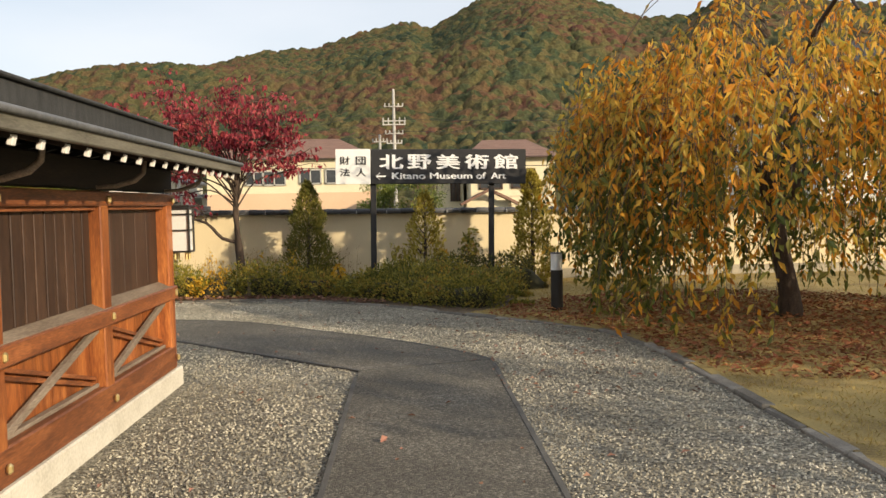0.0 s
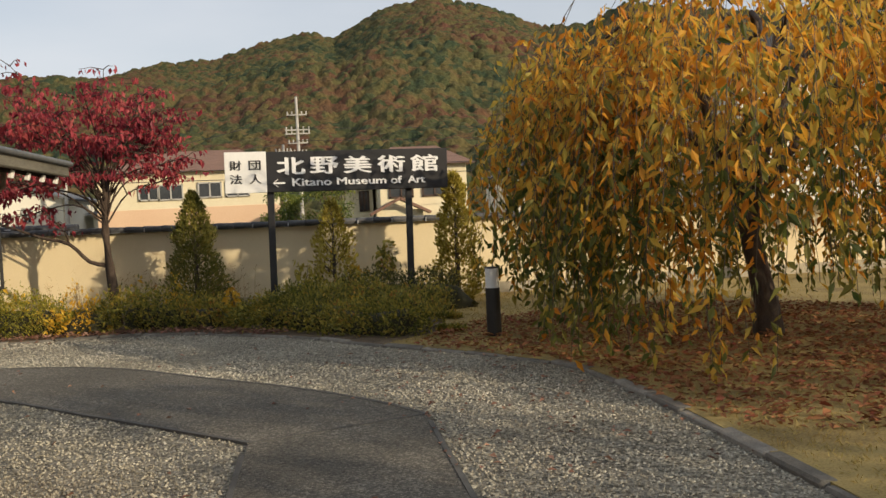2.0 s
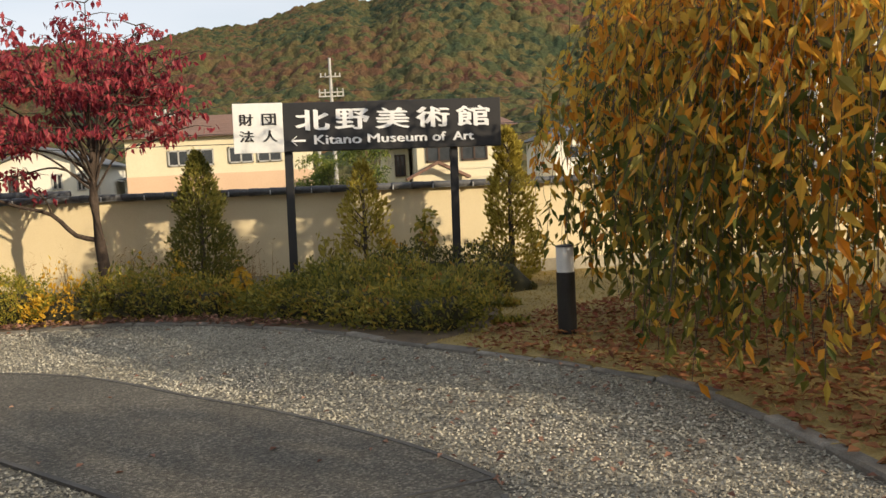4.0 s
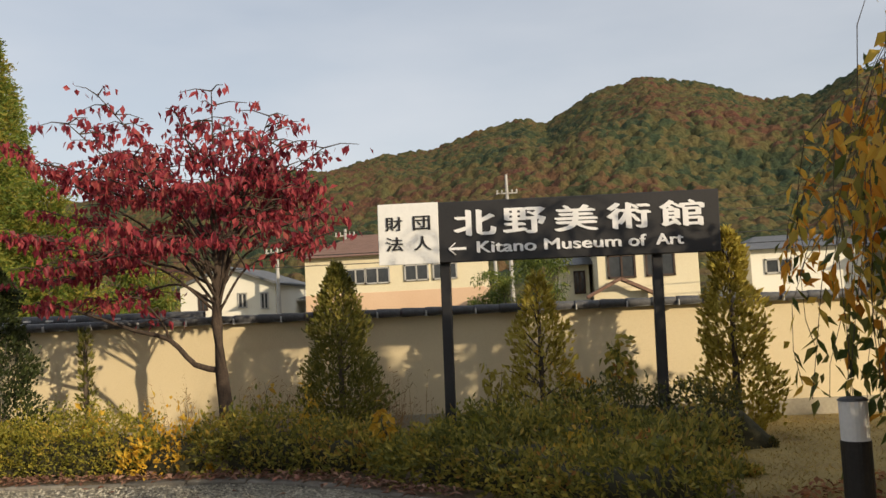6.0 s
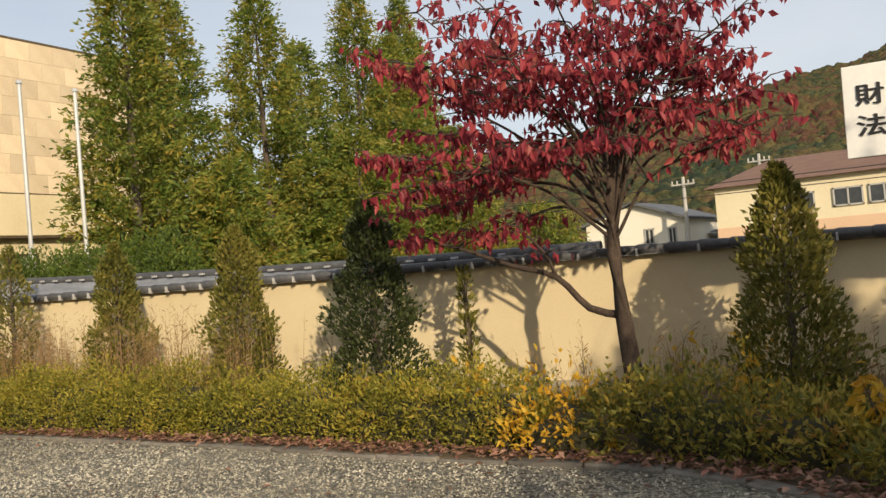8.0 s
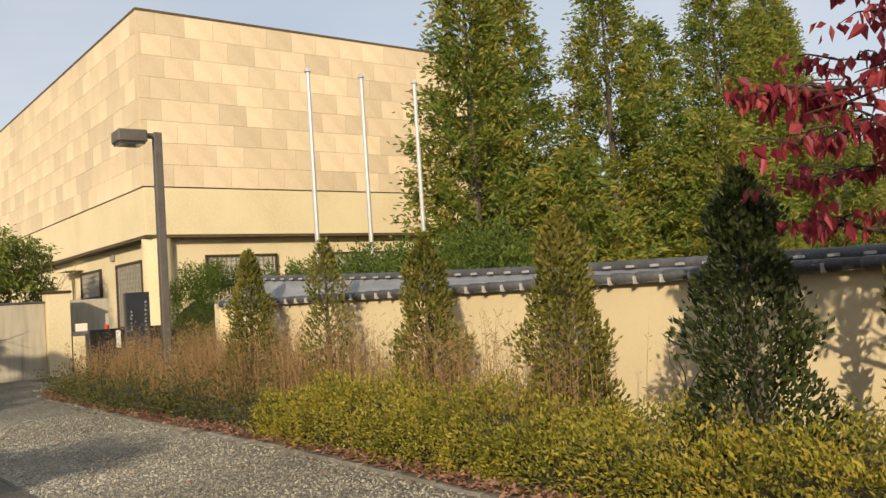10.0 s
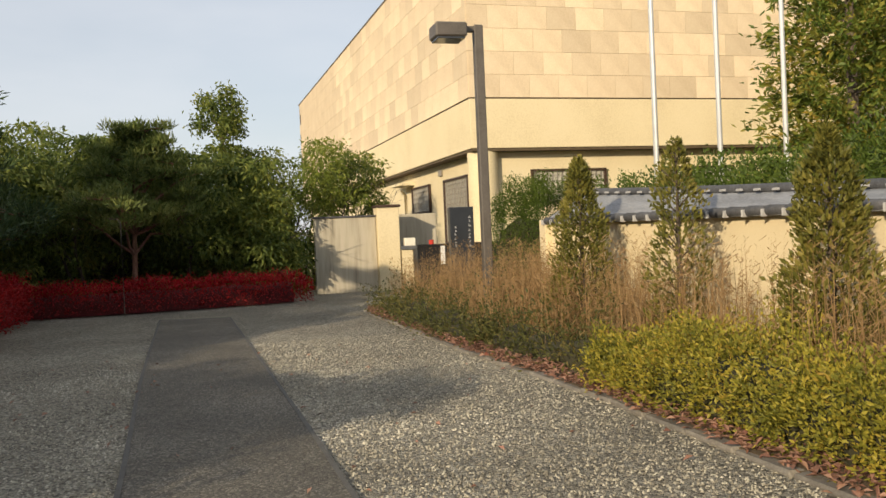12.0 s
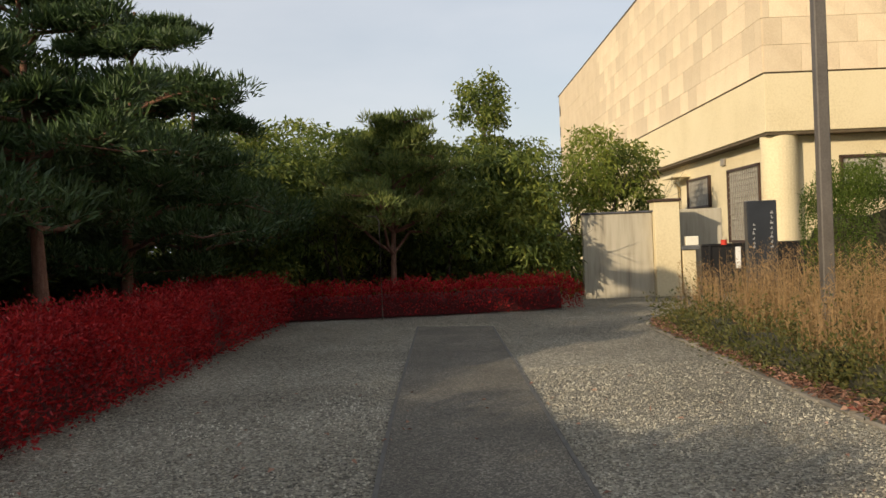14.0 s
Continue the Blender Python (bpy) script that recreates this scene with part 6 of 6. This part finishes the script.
def small_tree(x, y, h, seed):
    rng = np.random.default_rng(seed)
    t = thing("evergreen_tree", "slender evergreen with a small tuft of crown", "tree")
    tb = Tubes(6)
    tb.add([(x, y, 0), (x + 0.1, y, h * 0.5), (x, y, h * 0.95)], [0.08, 0.06, 0.02])
    C = []
    for k in range(9):
        a = k * 2.4
        e = (x + 0.65 * math.cos(a) * rng.uniform(0.5, 1), y + 0.65 * math.sin(a) * rng.uniform(0.5, 1), h * (0.82 + 0.2 * k / 9))
        tb.add([(x, y, h * 0.78), e], [0.03, 0.01])
        C.append(e)
    tb.done("trunk", M["bark"], t)
    C = np.array(C)
    n = 2600
    P = C[rng.integers(len(C), size=n)] + rng.normal(0, 0.16, (n, 3))
    v, f = leaves(P, rng.normal(0, 1, (n, 3)), 0.14, 0.06, rng)
    cloud("crown", v, f, M["broadleaf"], t)


small_tree(-30.4, 12.4, 5.75, 101)


# pines: leaning trunks with level pads of needles
def pine(x, y, h, r, seed, label, pads=16, low=0.3, trunk_r=0.15, needles=5200, bark="bark_red", lean=0.25, needle="pine_needle", rise=0.0):
    rng = np.random.default_rng(seed)
    t = thing("pine_tree", label, "tree", "pines")
    tb = Tubes(8)
    lx, ly = rng.normal(0, lean), rng.normal(0, lean)
    tr = [(x, y, 0), (x + 0.1 * lx, y + 0.1 * ly, h * 0.2), (x + 0.45 * lx, y + 0.45 * ly, h * 0.5), (x + 0.6 * lx, y + 0.7 * ly, h * 0.75), (x + lx, y + ly, h * 0.97)]
    tr = [tuple(p) for p in smooth_curve(tr, 0.4)]
    tb.add(tr, [trunk_r * (1 - 0.85 * i / (len(tr) - 1)) for i in range(len(tr))])
    C, S = [], []
    for k in range(pads):
        f = min(0.99, max(low, low + (0.99 - low) * k / (pads - 1) + rng.normal(0, 0.03)))
        b = Vector(tr[min(len(tr) - 1, int(f * (len(tr) - 1)))])
        a = k * 2.399 + rng.uniform(-0.5, 0.5)
        ln = r * (1.05 - 0.75 * max(0, (f - 0.35) / 0.65)) * rng.uniform(0.65, 1.1)
        if f > 0.95:
            ln = 0.1
        pts = [b]
        for j in range(1, 5):
            g = j / 4
            pts.append(b + Vector((ln * g * math.cos(a + 0.2 * g), ln * g * math.sin(a + 0.2 * g), (0.12 * math.sin(g * 2.4) + rise * g * rng.uniform(0.6, 1.2)) * ln + rng.normal(0, 0.06))))
        tb.add(pts, [0.045 * (1 - f * 0.6), 0.034, 0.024, 0.016, 0.008])
        for j in (2, 3, 4):
            for s in range(3):
                q = pts[j] + Vector((rng.normal(0, 0.3), rng.normal(0, 0.3), rng.normal(0.08, 0.07))) * max(0.5, ln * 0.55)
                tb.add([pts[j], q], [0.012, 0.005])
                C.append(tuple(q))
                S.append(0.34 * max(0.6, min(1.2, ln * 0.6)))
    tb.done("trunk", M[bark], t, "reddish scaly trunk and boughs")
    C, S = np.array(C), np.array(S)
    needles = int(needles * 2.8)
    i = rng.integers(len(C), size=needles)
    o = rand_dirs(needles, rng) * (rng.uniform(0.1, 1, needles) ** 0.6 * S[i])[:, None] * np.array([1.2, 1.2, 0.6])
    P = C[i] + o
    D = o * 2 + rng.normal(0, 0.35, (needles, 3)) + np.array([0, 0, 0.6])
    v, f = leaves(P, D, 0.17, 0.03, rng, 0.0)
    cloud("crown", v, f, M[needle], t, label="green needle pads")
    return t


PL = "tall dark pine with a reddish trunk and level boughs, some added unseen for shade"
pine(-17.2, 6.55, 5.5, 2.0, 111, PL, 24, 0.4, 0.105, 13000)
pine(-21.2, 6.0, 5.9, 2.6, 112, PL, 30, 0.22, 0.12, 17000)
pine(-24.0, 6.4, 5.2, 2.0, 113, PL, 16, 0.25, 0.13, 8000)
pine(-19.2, 4.0, 6.0, 2.4, 114, PL, 18, 0.25, 0.17, 9000)
# unseen pine, kept for its shade on hedge and gravel
pine(-14.5, 4.6, 5.0, 2.2, 115, PL, 18, 0.3, 0.16, 8000)
pine(-23.0, 3.4, 5.4, 2.4, 116, PL, 18, 0.2, 0.16, 8000)
pine(-26.0, 4.2, 5.0, 2.2, 117, PL, 18, 0.15, 0.15, 8000)
pine(-25.9, 10.15, 4.45, 1.6, 118, "small shaped pine above the red hedge, sunlight put into its pad colour", 34, 0.42, 0.08, 9000, needle="pine_sunlit", rise=0.55)
pine(9.5, 15.6, 5.4, 2.2, 119, "garden pine with level pads", 14, 0.45, 0.14, 6500)
# four unseen pines, added to shade the path and gravel
pine(-6.4, 5.4, 3.3, 2.0, 121, PL, 18, 0.25, 0.14, 7500)
pine(-12.4, 5.6, 4.8, 2.0, 122, PL, 18, 0.25, 0.13, 7500)
pine(-8.6, 5.0, 2.9, 1.9, 123, PL, 18, 0.25, 0.14, 7500)
pine(-10.5, 3.6, 5.4, 2.0, 120, PL, 18, 0.25, 0.16, 7500)
sp = thing("tree_stake", "thin pale stake with a bent iron hook", "stake")
tb = Tubes(6)
tb.add([(-24.2, 10.05, 0), (-24.2, 10.05, 2.0), (-24.2, 10.0, 2.1), (-24.2, 9.8, 2.12)], [0.014] * 4)
tb.done("pole", M["bark_grey"], sp)
# dense dark growth behind the pines
for k, (x, y, h) in enumerate(((-29.5, 3.8, 5.0), (-26.5, 1.4, 5.2), (-22.5, 1.0, 5.4), (-18.5, 1.2, 5.2), (-14.5, 1.6, 5.0), (-33, 6.5, 5.2))):
    broadleaf(x, y, h, 2.3, M["broadleaf"], 130 + k, "dense dark evergreen behind the pines", 6000, 0.2)
# height and density raised to throw shade on hedge and gravel
mound("evergreen_hedge", "tall dense evergreen screen behind the pines, raised to add shade", [(-7.5, 2.2), (-14, 2.0), (-21, 2.2), (-28, 3.2)], 0.9, 4.3, M["broadleaf"], 150, 420, 0.16, square=0.4)
mound("evergreen_hedge", "tall dense evergreen screen behind the red hedge", [(-29.5, 4.0), (-29.3, 9.0), (-29.5, 14.2)], 0.8, 3.0, M["broadleaf"], 151, 320, 0.15, square=0.4)
broadleaf(-18.4, 48.0, 4.3, 1.8, M["cypress"], 152, "rounded green tree beyond the wall", 6000, 0.24)
broadleaf(0.9, 47.5, 3.9, 1.5, M["broadleaf"], 154, "dark rounded garden tree before the houses", 4000, 0.2)
broadleaf(-1.6, 57.0, 3.2, 1.4, M["broadleaf"], 155, "dark rounded garden tree before the houses", 3000, 0.22)

# unseen trees, added out of view to shade the court
for k, t in enumerate((6.0, 8.6, 11.2, 13.8)):
    broadleaf(5.9 + 0.68 * t, -5.4 + 0.733 * t, 5.4 + 0.5 * (k % 2), 1.45, M["broadleaf"], 141 + k, "unseen leafy tree added to shade the court", 2600, 0.2, 0.6)

# two more unseen trees, added to shade the path and left gravel
for k, (x, y, h) in enumerate(((-5.3, 6.1, 3.5), (-5.2, 3.6, 4.1))):
    broadleaf(x, y, h, 1.5, M["broadleaf"], 161 + k, "unseen leafy tree added to shade the court", 5200, 0.2, 0.5)

# ---- kerb stones, litter, gravel and grass ----
def inside(px, py, poly):
    poly = np.asarray(poly)
    res = np.zeros(len(px), bool)
    j = len(poly) - 1
    for i in range(len(poly)):
        xi, yi = poly[i]
        xj, yj = poly[j]
        c = ((yi > py) != (yj > py)) & (px < (xj - xi) * (py - yi) / (yj - yi + 1e-12) + xi)
        res ^= c
        j = i
    return res


kerb = thing("kerb", "row of low grey-brown edging stones", "kerb", "", "structure")
ks = []
for k in range(3):
    me = bpy.data.meshes.new("kerb_stone")
    bm = box((0, 0, 0), (0.575, 0.115, 0.12), None, 0.014)
    rk = random.Random(k)
    for v in bm.verts:
        v.co += Vector((rk.uniform(-0.006, 0.006), rk.uniform(-0.006, 0.006), rk.uniform(-0.006, 0.006)))
    bm.to_mesh(me)
    bm.free()
    me.materials.append(M["kerb_stone"])
    ks.append(me)
d = np.concatenate([[0], np.cumsum(np.linalg.norm(np.diff(EDGE, axis=0), axis=1))])
rk = random.Random(3)
for s in np.arange(0.3, d[-1] - 0.3, 0.59):
    x, y = np.interp(s, d, EDGE[:, 0]), np.interp(s, d, EDGE[:, 1])
    x2, y2 = np.interp(s + 0.1, d, EDGE[:, 0]), np.interp(s + 0.1, d, EDGE[:, 1])
    o = new("kerb_stone", ks[rk.randrange(3)])
    o.parent = kerb
    o.matrix_world = Matrix.Translation((x, y, -0.026 + rk.uniform(-0.008, 0.008))) @ Euler((rk.uniform(-0.02, 0.02), rk.uniform(-0.012, 0.012), math.atan2(y2 - y, x2 - x) + rk.uniform(-0.02, 0.02))).to_matrix().to_4x4()


def litter(name, label, P, seed, mat, size):
    rng = np.random.default_rng(seed)
    n = len(P)
    D = rng.normal(0, 1, (n, 3)) * np.array([1, 1, 0.22])
    D = unit(D)
    s = np.stack([-D[:, 1], D[:, 0], rng.normal(0, 0.3, n)], 1)
    L = size * rng.uniform(0.6, 1.3, n)[:, None]
    m = P + D * L * 0.5
    v = np.stack([P, m + s * L * 0.25 + np.array([0, 0, 0.012]), P + D * L, m - s * L * 0.25 + np.array([0, 0, 0.01])], 1).reshape(-1, 3)
    b = (np.arange(n) * 4)[:, None]
    f = np.concatenate([b + np.array([[0, 1, 2]]), b + np.array([[0, 2, 3]])], 1).reshape(-1, 3)
    return tagged(cloud(name, v, f, mat), label, "leaves", "", "stuff")


rng = np.random.default_rng(200)
k0 = int(np.argmin(np.abs(EDGE[:, 0] + 0.6) + np.abs(EDGE[:, 1] - 13.8)))
band = EDGE[k0:]
q = band[rng.integers(len(band), size=5200)] + np.stack([rng.normal(0, 0.1, 5200), np.abs(rng.normal(0.16, 0.14, 5200)) - 0.04], 1)
litter("fallen_leaves", "russet fallen leaves along the bed's edge", np.column_stack([q, np.full(len(q), 0.045) + rng.uniform(0, 0.03, len(q))]), 201, M["litter"], 0.07)
n = 9500
a, r = rng.uniform(0, 6.28, n), 3.2 * np.sqrt(rng.uniform(0, 1, n))
q = np.stack([4.2 + r * np.cos(a) * 1.05, 10.8 + r * np.sin(a) * 1.15], 1)
q = q[inside(q[:, 0], q[:, 1], [(40, -8), (40, 18.5), (2.6, 17), (1.8, 14.3), (1.5, 13.1)] + [tuple(p) for p in EDGE[ib::-2]])]
litter("fallen_leaves", "orange and brown leaves fallen on the lawn", np.column_stack([q, np.full(len(q), 0.05) + rng.uniform(0, 0.02, len(q))]), 202, M["litter_gold"], 0.08)
q = np.stack([rng.uniform(-16, 2.4, 420), rng.uniform(4.5, 15, 420)], 1)
q = np.concatenate([q, np.stack([rng.uniform(0.5, 2.6, 160), rng.uniform(7, 12, 160)], 1)])
litter("fallen_leaves", "few dry leaves scattered on the gravel", np.column_stack([q, np.full(len(q), 0.02)]), 203, M["litter"], 0.06)

n = 210000
px, py = rng.uniform(-17, 2.55, n), rng.uniform(3.4, 15.1, n)
keep = ~inside(px, py, np.concatenate([UPPER, LOWER])) & ~((px > -0.57) & (px < 0.77) & (py < 8.75)) & ~((px < -2.0) & (py < 8.1)) & ~inside(px, py, [tuple(p) for p in EDGE[ib::2]] + [(-23.4, 17.6), (3, 18.5), (2.2, 14.0)]) & ~inside(px, py, [(9, -8), (9, 18), (2.2, 14.0)] + [tuple(p) for p in EDGE[ib::-2]])
near = np.minimum(np.abs(px - 0.3) + np.maximum(0, py - 11) * 0.4, np.abs(py - 12) + np.maximum(0, -9 - px) * 0.5)
keep &= rng.uniform(0, 1, n) < np.clip(1.25 - near / 6.5, 0.12, 1)
px, py = px[keep], py[keep]
n = len(px)
r = rng.uniform(0.005, 0.013, n)
a = rng.uniform(0, 6.28, n)
ca, sa = np.cos(a), np.sin(a)
el = rng.uniform(0.7, 1.3, n)
c = np.stack([px, py, np.full(n, 0.003)], 1)
e1 = np.stack([ca * r * el, sa * r * el, rng.normal(0, 0.15, n) * r], 1)
e2 = np.stack([-sa * r / el, ca * r / el, rng.normal(0, 0.15, n) * r], 1)
e3 = np.stack([rng.normal(0, 0.2, n) * r, rng.normal(0, 0.2, n) * r, r * 0.95], 1)
v = np.stack([c + e1, c + e2, c - e1, c - e2, c + e3], 1).reshape(-1, 3)
b = (np.arange(n) * 5)[:, None]
f = np.concatenate([b + np.array([[0, 1, 4]]), b + np.array([[1, 2, 4]]), b + np.array([[2, 3, 4]]), b + np.array([[3, 0, 4]])], 1).reshape(-1, 3)
tagged(cloud("gravel_stones", v, f, M["pebble"]), "loose grey and buff gravel stones", "gravel", "", "stuff")

n = 36000
px, py = 0.6 + np.abs(rng.normal(1.4, 2.8, n)), rng.uniform(3.5, 17.3, n)
keep = inside(px, py, [(40, -8), (40, 18.5), (2.2, 18.5), (2.2, 16.3), (1.7, 14.3), (1.5, 13.1)] + [tuple(p + np.array([0.08, 0.04])) for p in EDGE[ib::-2]])
px, py = px[keep], py[keep]
n = len(px)
P = np.stack([px, py, np.full(n, 0.03)], 1)
v, f = leaves(P, rng.normal(0, 0.6, (n, 3)) + np.array([0, 0, 0.8]), 0.05, 0.007, rng)
tagged(cloud("lawn_grass", v, f, M["grass_blade"]), "short dry straw-coloured lawn grass", "grass", "", "stuff")
